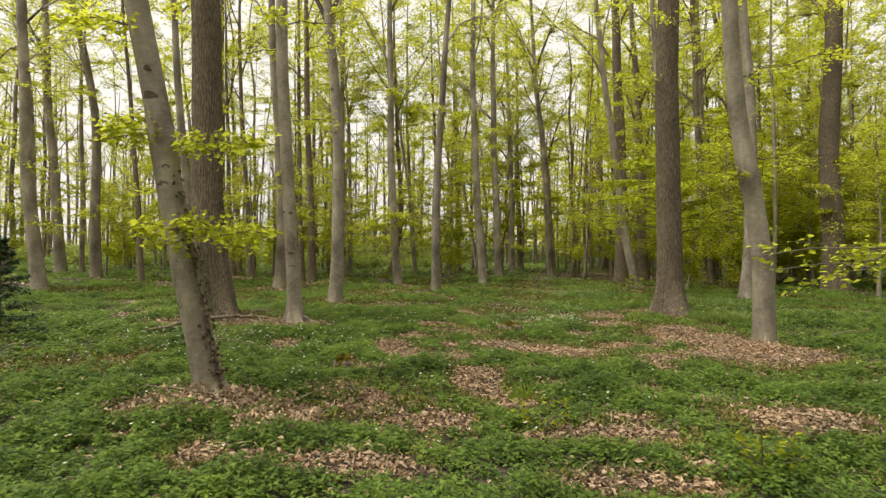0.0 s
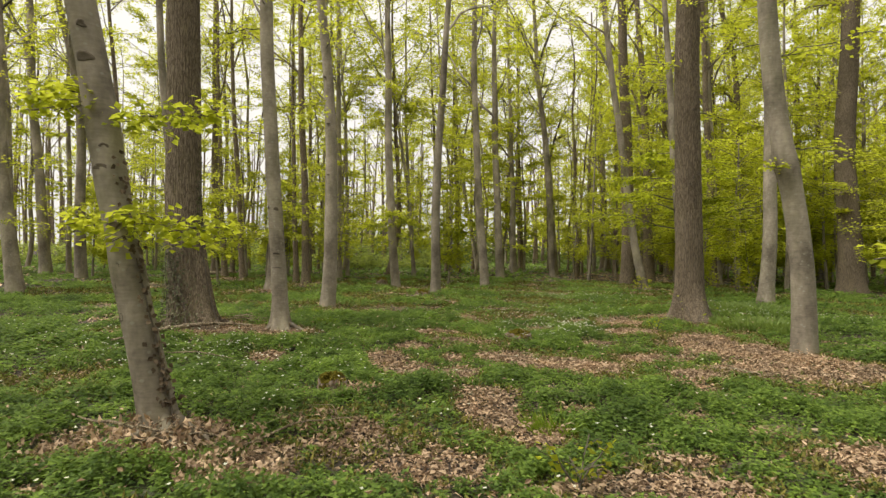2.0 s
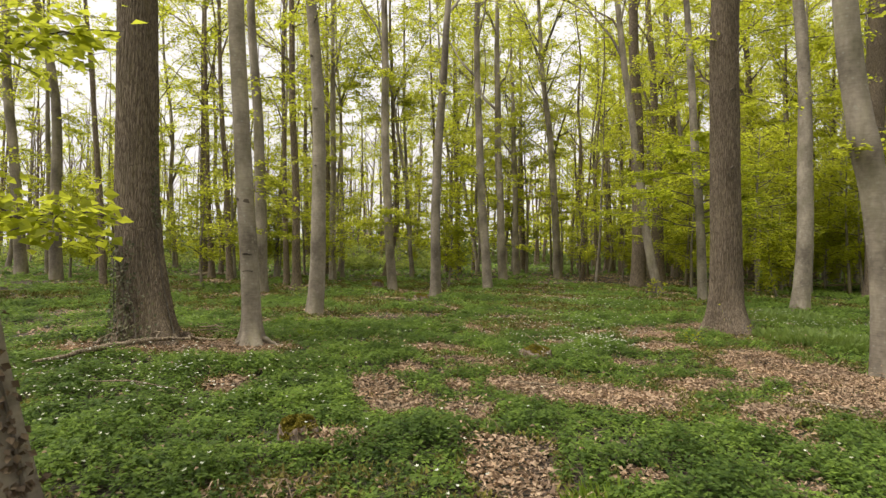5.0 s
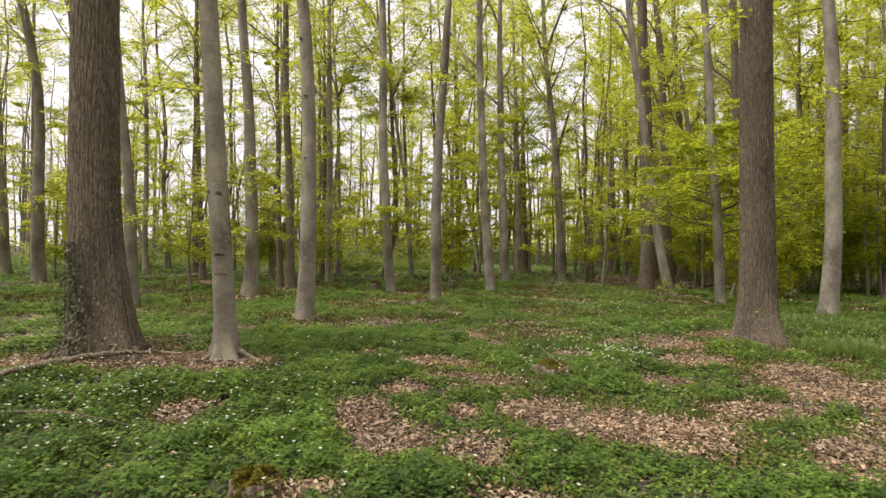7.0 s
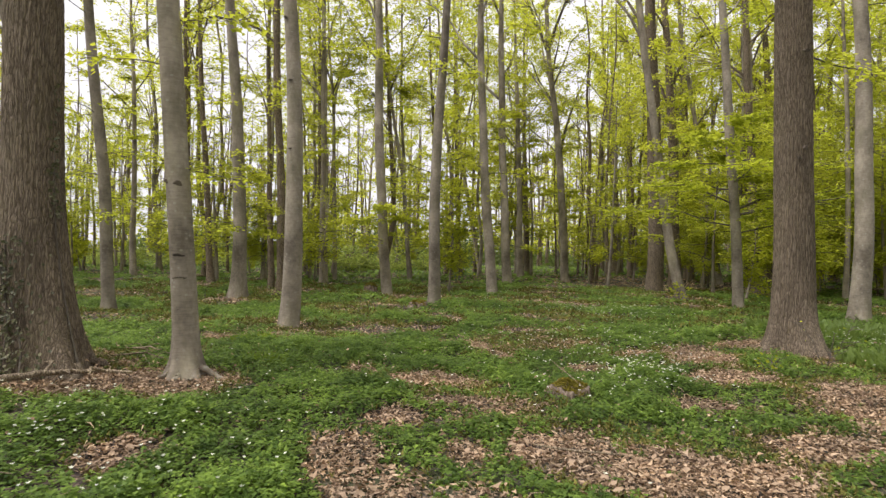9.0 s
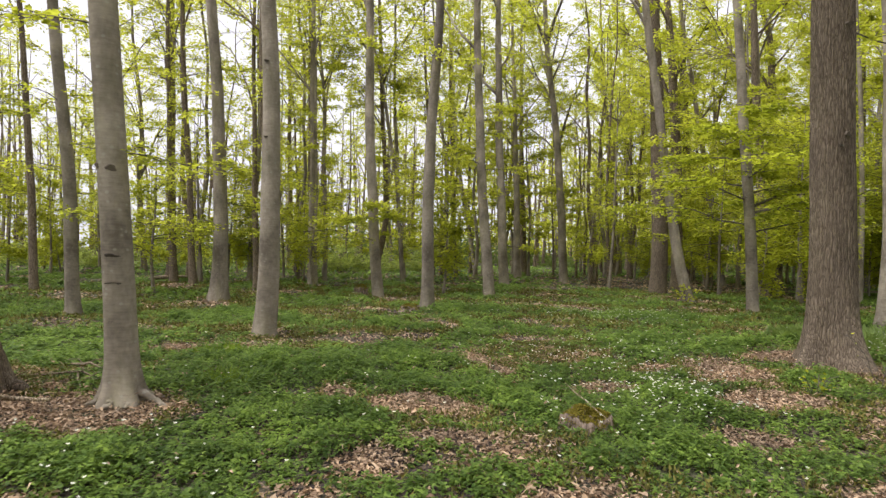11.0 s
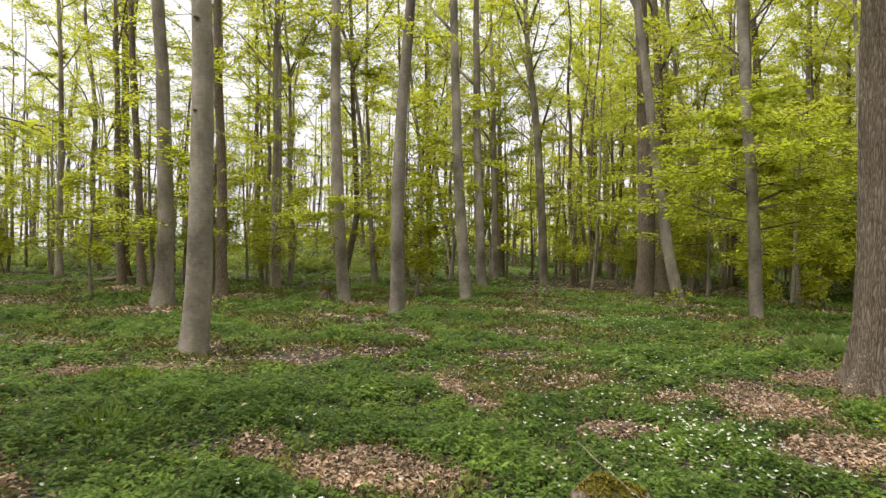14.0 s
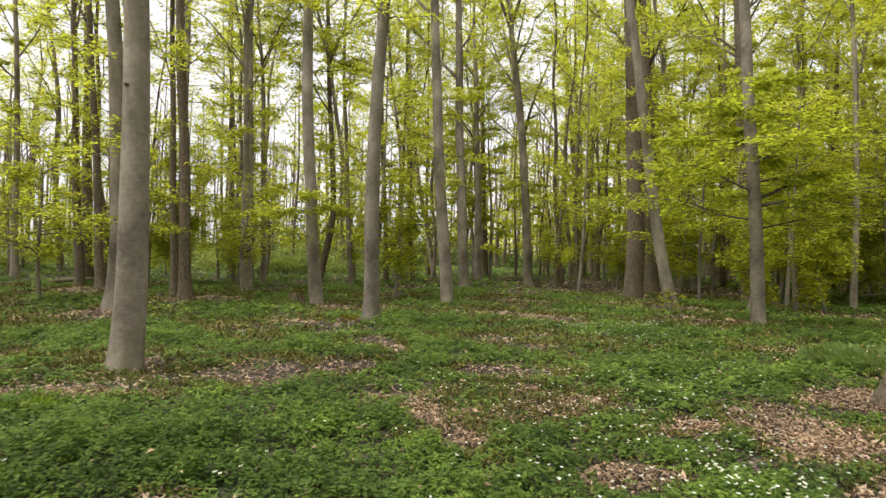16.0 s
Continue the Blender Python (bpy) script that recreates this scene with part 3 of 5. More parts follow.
# boughs of their own: height, azimuth, elevation, length, leaves, radius
BOUGHS = {
    "A": ((1.60, -0.45, 0.14, 1.0, 210, 0.012), (1.75, -0.8, 0.0, 0.65, 80, 0.009), (2.45, -0.25, 0.08, 1.0, 200, 0.010), (2.7, 2.9, 0.1, 0.6, 130, 0.010), (2.6, 3.6, -0.1, 0.5, 70, 0.008), (3.6, 3.3, 0.2, 0.8, 170, 0.010), (1.7, 2.7, -0.05, 0.6, 90, 0.009)),
    "C": ((3.4, 3.2, 0.1, 1.0, 110, 0.010), (3.9, 0.2, 0.1, 1.0, 120, 0.010), (2.3, 0.3, 0.0, 0.8, 70, 0.008)),
    "K": ((5.5, 2.6, 0.3, 1.2, 120, 0.012), (6.2, 0.4, 0.4, 2.0, 200, 0.014)),
    "L": ((3.2, 0.3, 0.15, 1.8, 190, 0.012), (2.9, 3.6, 0.05, 0.5, 60, 0.008), (4.6, 0.1, 0.3, 2.0, 200, 0.012)),
    "M": ((5.6, -0.5, 0.0, 3.0, 240, 0.02), (5.7, 3.0, 0.0, 2.5, 240, 0.02), (8.5, 3.4, 0.15, 3.5, 300, 0.02), (4.0, -1.2, 0.0, 2.4, 240, 0.02)),
    "N": tuple((2.1 + 0.2 * k, 2.4 * k + 0.3, 0.30 - 0.02 * k, (3.5 - 0.1 * k) * (0.85 + 0.25 * math.sin(2.1 * k)), 950, 0.024) for k in range(17)) + ((2.6, -0.35, 0.32, 3.2, 500, 0.045), (2.75, 0.25, 0.3, 3.0, 400, 0.04)),
    "H": ((15.5, 0.2, 1.2, 6.0, 420, 0.09), (15.8, 3.3, 1.25, 6.0, 420, 0.08), (13.5, 3.6, 0.9, 4.5, 420, 0.05)),
    "I": ((13.0, 3.1, 1.2, 7.0, 420, 0.10), (13.2, 0.1, 1.3, 7.0, 420, 0.10), (11, 0.3, 1.2, 5.0, 420, 0.06)),
    "D": ((7.6, 2.8, 1.15, 6.0, 300, 0.07), (7.9, 0.3, 1.1, 6.0, 300, 0.07)),
    "c": ((11.5, 3.2, 0.85, 5.0, 420, 0.08), (13.0, 0.2, 1.2, 5.0, 420, 0.07)),
    "d": ((9.0, 2.9, 0.9, 4.0, 420, 0.05),),
    "m": ((5.6, 0.1, 1.2, 7.0, 420, 0.09), (8.5, 3.1, 1.1, 5.0, 420, 0.06)),
    "q": ((9.5, 0.2, 1.2, 6.0, 420, 0.06), (10.5, 3.0, 1.0, 5.0, 420, 0.05)),
    "p": ((9.6, 0.2, 1.1, 5.0, 420, 0.05), (9.9, 3.0, 1.2, 5.0, 420, 0.05)),
    "aa": ((8.0, 0.1, 1.3, 9.0, 420, 0.10), (11.0, 3.0, 1.2, 6.0, 420, 0.07)),
    "x": ((16.5, 0.1, 1.1, 6.0, 420, 0.10),),
    "E": ((11.8, 0.2, 1.15, 5.0, 420, 0.06), (12.4, 3.0, 1.1, 5.0, 420, 0.06)) + ((2.7, 3.3, 0.05, 2.1, 700, 0.014), (2.8, -0.2, 0.05, 1.8, 600, 0.014), (3.0, -1.4, 0.0, 1.6, 520, 0.012), (2.6, 4.4, 0.1, 1.6, 480, 0.012)),
    "P": tuple((4.2 + 0.6 * k, -0.2 + 2.2 * k, 0.1, 1.5, 180, 0.014) for k in range(4)),
    "J": tuple((6.0 + 0.8 * k, 0.4 + 2.0 * k, 0.1, 2.0, 200, 0.016) for k in range(4)),
    "Q": tuple((2.4 + 0.5 * k, -0.8 + 2.3 * k, 0.1, 1.7, 130, 0.014) for k in range(6)),
    "a": tuple((2.2 + 0.6 * k, -0.6 + 2.2 * k, 0.1, 2.0, 170, 0.014) for k in range(7)),
    "O": tuple((2.2 + 0.8 * k, -1.5 + 2.4 * k, 0.1, 1.6, 150, 0.014) for k in range(8)),
    "k": tuple((2.0 + 0.65 * k, -1.5 + 2.4 * k, 0.05, 1.7, 160, 0.014) for k in range(9)),
}
# how far the foot swells, and how high
ROOTS = {"J": (0.15, 0.3), "A": (0.28, 0.3, (2.5, 0.10, 0.25), (1.62, -0.10, 0.12), (1.95, 0.06, 0.12), (1.28, 0.06, 0.16)), "B": (0.75, 0.5), "C": (0.95, 0.17), "D": (0.18, 0.3), "K": (1.0, 0.42), "L": (0.15, 0.3, (2.92, 0.16, 0.28)), "L2": (0.3, 0.3), "O": (0.6, 0.4), "Q": (0.4, 0.2)}
for i, (tag, kind, x, y, r, bends) in enumerate(TREES):
    far = y > 23
    size = 0.07 if y < 8 else 0.08 if y < 12 else 0.085 if y < 23 else 0.095 if y < 34 else 0.12
    make_tree(kind, x, y, r, bends, 100 + i, leaf_size=size, leaf_n=(620 if x > 12 else 430 if x > 3 else 330) if far else 260, low=9 if far else 3, high=10 if far else 7, low_z=(1.9, 11) if far else (4.5, 8.5), boughs=[b[:4] + (int(b[4] * 1.8),) + b[5:] if y < 8 else b for b in BOUGHS.get(tag, ())], root=ROOTS.get(tag))


# ---- the wood behind: slender trees and leafy young beeches, copied ----
def young_beech(seed, height, size, leaf_n, boughs=16):
    g = np.random.default_rng(seed)
    tree = new("young_beech")
    tagged(tree, "slender young beech with flat layers of yellow-green leaves", "young beech", "understorey beeches")
    line = line_of(((height * 0.3, g.uniform(-0.2, 0.2)), (height * 0.7, g.uniform(-0.4, 0.4))), height, seed)
    part("trunk", make_trunk(line, 0.03 + 0.006 * height, height, seed, 7, False, False), BEECH, tree)
    crown = Soup()
    for i in range(boughs):
        f = (i + 0.5) / boughs
        z = height * (0.2 + 0.78 * f) + g.normal(0, 0.03) * height
        ln = (0.45 + 0.9 * math.sin(min(1, 0.25 + f) * 2.2)) * height * 0.27 * g.uniform(0.7, 1.2)
        wood = Soup()
        make_limb(line(z), 2.4 * i + g.normal(0, 0.5), g.uniform(-0.05, 0.6) + 0.4 * f * f, max(ln, 0.5) * g.uniform(0.7, 1.15), 0.02, g, -0.35, 6, 3, wood, crown, int(leaf_n * g.uniform(0.5, 1.1)), size, 0.15, 1.25, True)
        part("limb", wood, TWIG, tree)
    part("crown", crown, SPRING, tree, "flat layers of fresh leaves", False, "stuff")
    return tree


def clear_of(x, y, gap):
    return all(math.hypot(x - t[2], y - t[3]) > gap for t in TREES)


spots = random.Random(5)


SEEN = [t for t in TREES if t[0] in ("J", "P", "H", "I", "J2", "E", "G")]


def hides(x, y):
    """Whether a leafy tree there would stand before one of the clear trunks."""
    for eye in (0.0, 4.5, 9.0):
        for t in SEEN:
            if y < t[3] and abs(math.atan2(x, y - eye) - math.atan2(t[2], t[3] - eye)) < 0.03:
                return True
    return False


def plant_out(protos, count, near, far, gap, spread, thin_left, open_middle=0.0):
    made = 0
    while made < count:
        d = spots.uniform(near, far)
        x = spots.uniform(-spread, spread + 0.08) * d
        if not clear_of(x, d, gap) or hides(x, d) or (x < 0.04 * d and spots.random() < thin_left) or (abs(x / d - 0.11) < 0.17 and spots.random() < open_middle):
            continue
        ob = protos[made % len(protos)]
        place = pose(x, d, float(height_at(x, d)), 0, 0, spots.uniform(0, 360))
        if made < len(protos):
            ob.matrix_basis = place
        else:
            copy_thing(ob, place)
        made += 1


plant_out([young_beech(300 + i, h, 0.105, 470) for i, h in enumerate((4.5, 6.0, 7.5, 9.0))], 44, 29, 46, 0.8, 0.8, 0.66, 0.4)
plant_out([young_beech(360 + i, h, 0.095, 280) for i, h in enumerate((2.6, 3.4, 4.2))], 30, 26, 46, 0.8, 0.75, 0.25, 0.45)
plant_out([young_beech(320 + i, h, 0.18, 270, 11) for i, h in enumerate((6.0, 8.0, 10.0, 12.0))], 66, 46, 80, 0.8, 0.85, 0.85, 0.4)


def tall(i, size, low=6, high=11, leaf_n=330):
    return make_tree("beech" if i % 2 else "oak", 0, 40, 0.085 + 0.022 * i, ((6, spots.uniform(-0.5, 0.5)), (12, spots.uniform(-0.9, 0.9))), 400 + i, leaf_size=size, leaf_n=leaf_n, low=low, high=high, low_z=(3, 11), group="tall trees of the wood")


plant_out([tall(i, 0.135, leaf_n=330) for i in range(4)], 30, 40, 62, 1.5, 0.85, 0.66, 0.15)
plant_out([tall(i + 1, 0.205, 2, 8, 250) for i in range(5)], 58, 62, 100, 1.5, 0.9, 0.62, 0.1)
plant_out([tall(i, 0.14, 1, 5, 180) for i in range(3)], 62, 34, 66, 0.9, 0.7, 0.35)


side = tall(3, 0.13, leaf_n=380)
for k, (x, y) in enumerate(((20.5, 25.5), (24.0, 29.0), (21.5, 33.5), (27.0, 35.0), (23.0, 39.0), (30.0, 31.5), (18.0, 35.5), (26.0, 44.0), (29.0, 38.5), (33.0, 36.0), (22.5, 26.5), (20.0, 46.0), (24.5, 37.0), (27.5, 30.0), (17.5, 46.0), (-19.5, 25.0), (-23.5, 33.0), (-27.0, 41.0), (-15.5, 36.0))):
    place = pose(x, y, float(height_at(x, y)), 0, 0, 67 * k)
    if k:
        copy_thing(side, place)
    else:
        side.matrix_basis = place
low_beech = young_beech(340, 6.5, 0.10, 400)
for k, (x, y) in enumerate(((16.5, 23.5), (21.0, 30.0), (25.5, 33.0), (12.5, 27.5), (19.0, 37.0), (15.0, 41.0), (22.5, 44.0), (13.4, 29.3), (15.6, 31.4), (18.8, 30.6), (20.6, 27.8), (11.6, 31.8), (16.4, 34.2))):
    place = pose(x, y, float(height_at(x, y)), 0, 0, 51 * k)
    if k:
        copy_thing(low_beech, place)
    else:
        low_beech.matrix_basis = place


# Unseen trees added behind the walk to close it and cut sky light.
around = tall(2, 0.34, 3, 9, 130)
for k in range(22):
    a = math.pi + (k - 10.5) * 0.21
    d = spots.uniform(9, 26)
    place = pose(math.sin(a) * d * 1.3, 1 + math.cos(a) * d, 0, 0, 0, 47 * k)
    if k:
        copy_thing(around, place)
    else:
        around.matrix_basis = place


def far_woods():
    """Trunks and foliage that close the view where single trees can no longer be told apart."""
    g = np.random.default_rng(77)
    wood, crown = Soup(), Soup()
    for i in range(560):
        a, d = g.uniform(-0.95, 0.95), g.uniform(78, 150)
        x, y = math.sin(a) * d * 1.15, math.cos(a) * d
        h, lean = g.uniform(14, 24), g.normal(0, 0.8)
        wood.tube([(x, y, -0.2), (x + lean * 0.2, y, h * 0.3), (x + lean * 0.6, y, h * 0.65), (x + lean, y, h)], [g.uniform(0.12, 0.28), 0.14, 0.10, 0.04], 5)
        for k in range(3):
            f = g.uniform(0.5, 0.85)
            p = np.array([x + lean * f, y, h * f])
            wood.tube([p, p + unit(g.uniform(0, 6.28), 1.0) * g.uniform(2.5, 5)], [0.08, 0.03], 3)
    n = 62000
    a, d = g.uniform(-0.98, 0.98, n), g.uniform(98, 155, n)
    z = np.where(g.random(n) < 0.45, g.uniform(1.0, 6.0, n), np.where(a > 0.12, g.uniform(2, 20, n), np.abs(g.normal(0, 8, n)) + 0.4))
    low = (a > 0.1) | (g.random(n) < np.where(a > -0.12, 0.55, 0.2))
    a, d, z = a[low], d[low], z[low]
    n = len(a)
    base = np.stack([np.sin(a) * d * 1.15, np.cos(a) * d, z], 1)
    crown.leaves(base, np.stack([g.normal(0, 1, n), g.normal(0, 1, n), g.normal(0, 0.2, n)], 1), g.uniform(0.35, 0.8, n), g.normal(0, 1, (n, 3)), 0.6, small=True)
    n = 42000
    a, d = g.uniform(-0.4, 0.98, n), g.uniform(80, 128, n)
    z = np.abs(g.normal(0, 1.9, n)) * (1 + 0.6 * np.sin(9 * a) * np.sin(23 * a + 1)) + 0.1
    # Low far leaves, coloured dark in place of canopy shade.
    thick = Soup()
    thick.leaves(np.stack([np.sin(a) * d * 1.15, np.cos(a) * d, z], 1), np.stack([g.normal(0, 1, n), g.normal(0, 1, n), g.normal(0, 0.3, n)], 1), g.uniform(0.3, 0.7, n), g.normal(0, 1, (n, 3)), 0.6, small=True)
    tagged(new("distant_trunks", wood.mesh("distant_trunks", OAK)), "dark trunks far back in the wood", "distant trees", kind="stuff")
    tagged(new("distant_foliage", crown.mesh("distant_foliage", SPRING, False)), "spring foliage far back in the wood", "distant foliage", kind="stuff")
    tagged(new("distant_thicket", thick.mesh("distant_thicket", SHADED_UNDERGROWTH, False)), "low foliage far back in the wood, coloured darker for shade", "thicket", kind="stuff")


far_woods()


def shrub(x, y, w, h, seed):
    g = np.random.default_rng(seed)
    top = new("shrub")
    top.location = (x, y, float(height_at(x, y)))
    tagged(top, "dense dark green shrub at the edge of the wood", "shrub", "shrubs at the wood's edge")
    crown = Soup()
    for i in range(9):
        wood = Soup()
        make_limb((g.normal(0, 0.2), g.normal(0, 0.2), 0), 2.4 * i, g.uniform(0.4, 1.2), h * g.uniform(0.8, 1.2), 0.02, g, -0.5, 9, 3, wood, crown, 190, 0.16, 0.12, w / h)
        part("stem", wood, TWIG, top)
    part("crown", crown, HEDGE, top, smooth=False)


for i in range(19):
    shrub(-37 + 2.0 * i + spots.uniform(-0.8, 0.8), 51 + spots.uniform(-4, 4), 2.6, spots.uniform(1.6, 3.0), 500 + i)



# ---- herb carpet, litter and flowers ----
# bare patches of leaf litter: place and half widths
BARE_NEAR = (
    (-0.8, 9.8, 0.26, 0.36), (-0.5, 9.0, 0.27, 0.40), (0.15, 8.8, 0.22, 0.36), (0.1, 9.9, 0.15, 0.30), (0.9, 9.7, 0.42, 0.55), (1.8, 9.4, 0.66, 0.70),
    (3.1, 10.2, 0.55, 0.36), (4.6, 10.9, 0.85, 1.1), (4.8, 9.3, 0.9, 0.8), (3.1, 8.7, 0.34, 0.34), (2.8, 8.2, 0.24, 0.34), (0.4, 7.1, 0.27, 0.62),
    (0.8, 6.3, 0.20, 0.34), (0.0, 5.5, 0.40, 0.28), (1.3, 5.1, 0.60, 0.24), (3.15, 5.5, 0.58, 0.48), (-2.2, 5.9, 0.42, 0.40), (-1.3, 5.5, 0.18, 0.36),
    (-2.9, 5.8, 0.09, 0.30), (-0.7, 6.3, 0.15, 0.26), (-0.9, 7.8, 0.22, 0.20), (0.3, 7.7, 0.22, 0.18), (-2.4, 9.7, 0.22, 0.28), (0.7, 10.0, 0.25, 0.32))
BARE_MID = (
    (-6.5, 13.7, 0.55, 0.9), (-4.5, 11.5, 0.95, 0.55), (-2.95, 11.8, 0.50, 0.55), (-3.7, 11.4, 0.75, 0.5), (-0.5, 10.7, 0.22, 0.28), (-0.25, 12.35, 0.50, 0.38),
    (-1.1, 12.8, 0.15, 0.30), (0.0, 11.2, 0.36, 0.16), (-2.75, 11.35, 0.4, 0.36), (1.9, 13.55, 0.36, 0.22), (3.7, 14.3, 0.45, 0.8), (3.4, 12.7, 0.5, 0.42), (2.6, 11.5, 0.33, 0.24),
    (4.6, 12.0, 0.40, 0.6), (-3.25, 15.85, 0.85, 0.42), (-1.5, 17.1, 0.55, 0.8), (-0.4, 17.6, 0.40, 0.4), (0.2, 18.7, 0.18, 0.4), (0.5, 15.1, 0.16, 0.36))
BARE_FAR = (
    (0.8, 14.3, 0.18, 0.22), (1.8, 17.2, 0.62, 0.36), (-1.0, 12.7, 0.16, 0.18), (5.2, 15.4, 0.55, 0.5), (5.5, 14.4, 0.6, 0.4), (-0.2, 19.6, 0.4, 0.5),
    (3.9, 23.6, 0.8, 0.8), (2.0, 20.6, 0.5, 0.4), (-5.6, 18.2, 0.7, 0.6), (-8.2, 17.0, 0.9, 0.7), (12, 41, 6, 7), (14.0, 46, 3, 6), (7.5, 29.5, 1.2, 0.7), (-0.6, 4.15, 0.45, 0.24), (1.35, 4.0, 0.42, 0.2), (-1.75, 4.4, 0.18, 0.2))


_gap = np.random.default_rng(17)
GAPS = tuple((_gap.uniform(-8, 9), _gap.uniform(3.5, 26), w, w * _gap.uniform(0.5, 1.0)) for w in _gap.uniform(0.06, 0.2, 70))


def rawness(x, y):
    """Over 0 in the bare patches, under -0.5 in the thick carpet, with ragged edges."""
    rag = 0.30 * np.sin(3.1 * x + 1.7 * y) + 0.3 * np.sin(5.3 * y - 2.9 * x + 1) + 0.35 * np.sin(6.7 * x + 2.1 * y + 4) * np.sin(7.3 * y + 1.1 * x) + 0.25 * np.sin(13 * x - 5 * y) * np.sin(11 * y + 3 * x) + 0.3 * np.sin(19 * x + 7 * y) * np.sin(17 * y - 8 * x)
    best = np.full(np.shape(x), -3.0)
    for cx, cy, rx, ry in BARE_NEAR + BARE_MID + BARE_FAR + GAPS:
        best = np.maximum(best, 1.2 - np.hypot((x - cx) / rx, (y - cy) / ry))
    thin = 0.55 * np.sin(0.9 * x + 0.5 * y + 2) * np.sin(0.75 * y - 0.4 * x) - 0.62 + 0.46 * np.clip((y - 13) / 12, 0, 1)
    return np.maximum(best, thin) + 0.42 * rag


def bareness(x, y):
    """1 in the bare patches, 0 in the thick carpet."""
    return np.clip(0.42 + 2.0 * rawness(x, y), 0, 1)


def scatter(n, x0, x1, y0, y1, seed, keep):
    g = np.random.default_rng(seed)
    x, y = g.uniform(x0, x1, n), g.uniform(y0, y1, n)
    ok = g.random(n) < keep(x, y)
    return x[ok], y[ok], g


def in_view(x, y, slack=1.0):
    """The wedge of floor before the walk."""
    return ((np.abs(x - 0.3) < 0.80 * (y + 0.5) + slack) & (y > 0.8)).astype(float)


def carpet(name, n, box, seed, leaflet, tall, clump, label, small=True, behind=False):
    def keep(x, y):
        beside = 1.0 if not small else (~((x > -5) & (x < 5.5) & (y < 15))).astype(float)
        return (1 - in_view(x, y) if behind else in_view(x, y) * beside) * np.clip(1.0 - 0.93 * bareness(x, y), 0, 1)
    x, y, g = scatter(n, *box, seed, keep)
    m = len(x)
    hump = 0.72 + 0.3 * np.sin(2.1 * x + 1.1 + np.sin(y)) * np.sin(2.6 * y) + 0.28 * np.sin(5 * x - 3 * y) * np.sin(4.3 * y + 2.2 * x)
    hump = np.clip(hump, 0.12, 1.3)
    z = height_at(x, y) + tall * hump * g.uniform(0.3, 1.0, m) ** 0.7
    s = Soup()
    top = np.stack([x, y, z], 1)
    lean = g.normal(0, 0.05, (m, 3))
    for k in range(clump):
        az = g.uniform(0, 6.28, m) + 2 * np.pi * k / clump
        el = g.normal(0.02, 0.28, m)
        d = np.stack([np.cos(az) * np.cos(el), np.sin(az) * np.cos(el), np.sin(el)], 1)
        up = np.array([0, 0, 1.0]) + g.normal(0, 0.35, (m, 3))
        off = d * (0.8 * leaflet) * g.uniform(0, 1, (m, 1)) + lean
        off[:, 2] -= tall * 0.35 * g.random(m) ** 2
        s.leaves(top + off, d, leaflet * g.uniform(0.6, 1.3, m), up, 0.72, 0.1, small)
    ob = new(name, s.mesh(name, CARPET, False))
    return tagged(ob, label, "ground cover", kind="stuff")


def cushions(step, box, seed, leaflet, tall, count, inner, label):
    """Low domed herb plants side by side, each a whorl of pointed leaflets, with dark gaps between them."""
    g = np.random.default_rng(seed)
    px, py = np.meshgrid(np.arange(box[0], box[1], step), np.arange(box[2], box[3], step * 0.87))
    px = px + (np.arange(len(px)) % 2)[:, None] * step / 2
    px, py = (px + g.normal(0, 0.27 * step, px.shape)).ravel(), (py + g.normal(0, 0.27 * step, py.shape)).ravel()
    near = (px > -5) & (px < 5.5) & (py < 15)
    ok = (in_view(px, py) > 0) & (near if inner else ~near) & (g.random(px.size) > 0.97 * bareness(px, py) ** 0.8)
    px, py = px[ok], py[ok]
    m = len(px)
    hump = 0.76 + 0.34 * np.sin(2.1 * px + 1.1 + np.sin(py)) * np.sin(2.6 * py) + 0.36 * np.sin(5 * px - 3 * py) * np.sin(4.3 * py + 2.2 * px)
    lush = np.clip(hump * g.uniform(0.6, 1.25, m) * np.clip(0.42 - 0.85 * rawness(px, py), 0.3, 1), 0.2, 1.4)
    wide = step * g.uniform(0.45, 0.85, m) * np.clip(lush + 0.2, 0.5, 1.1)
    k = np.repeat(np.arange(m), np.maximum((count * np.clip(lush, 0.35, 1.3)).astype(int), 6))
    n = len(k)
    a, f = g.uniform(0, 6.28, n), np.sqrt(g.random(n))
    f = np.maximum(f, 0.08)
    x, y = px[k] + wide[k] * f * np.cos(a), py[k] + wide[k] * f * np.sin(a)
    z = height_at(x, y) + tall * lush[k] * (1 - 0.62 * f ** 2) * np.where(g.random(n) < 0.3, g.uniform(0.25, 0.9, n), g.uniform(0.88, 1.08, n))
    turn = a + g.normal(0, 0.75, n)
    el = 0.28 - 0.62 * f + g.normal(0, 0.22, n)
    d = np.stack([np.cos(turn) * np.cos(el), np.sin(turn) * np.cos(el), np.sin(el)], 1)
    up = np.stack([0.45 * f * np.cos(a), 0.45 * f * np.sin(a), np.ones(n)], 1) + g.normal(0, 0.22, (n, 3))
    s = Soup()
    s.leaves(np.stack([x, y, z], 1), d, leaflet * g.uniform(0.6, 1.35, n), up, 0.62, 0.1, True)
    tagged(new("herb_carpet", s.mesh("herb_carpet", CARPET, False)), label, "ground cover", kind="stuff")


cushions(0.11, (-5, 5.5, 0.8, 15), 21, 0.032, 0.17, 92, True, "dense low green carpet of wood anemone leaves")
cushions(0.16, (-14, 16, 3, 24), 22, 0.053, 0.17, 50, False, "green carpet of wood anemone leaves around the trunks")
cushions(0.30, (-27, 30, 24, 38), 24, 0.105, 0.19, 34, False, "green herb layer deeper in the wood")
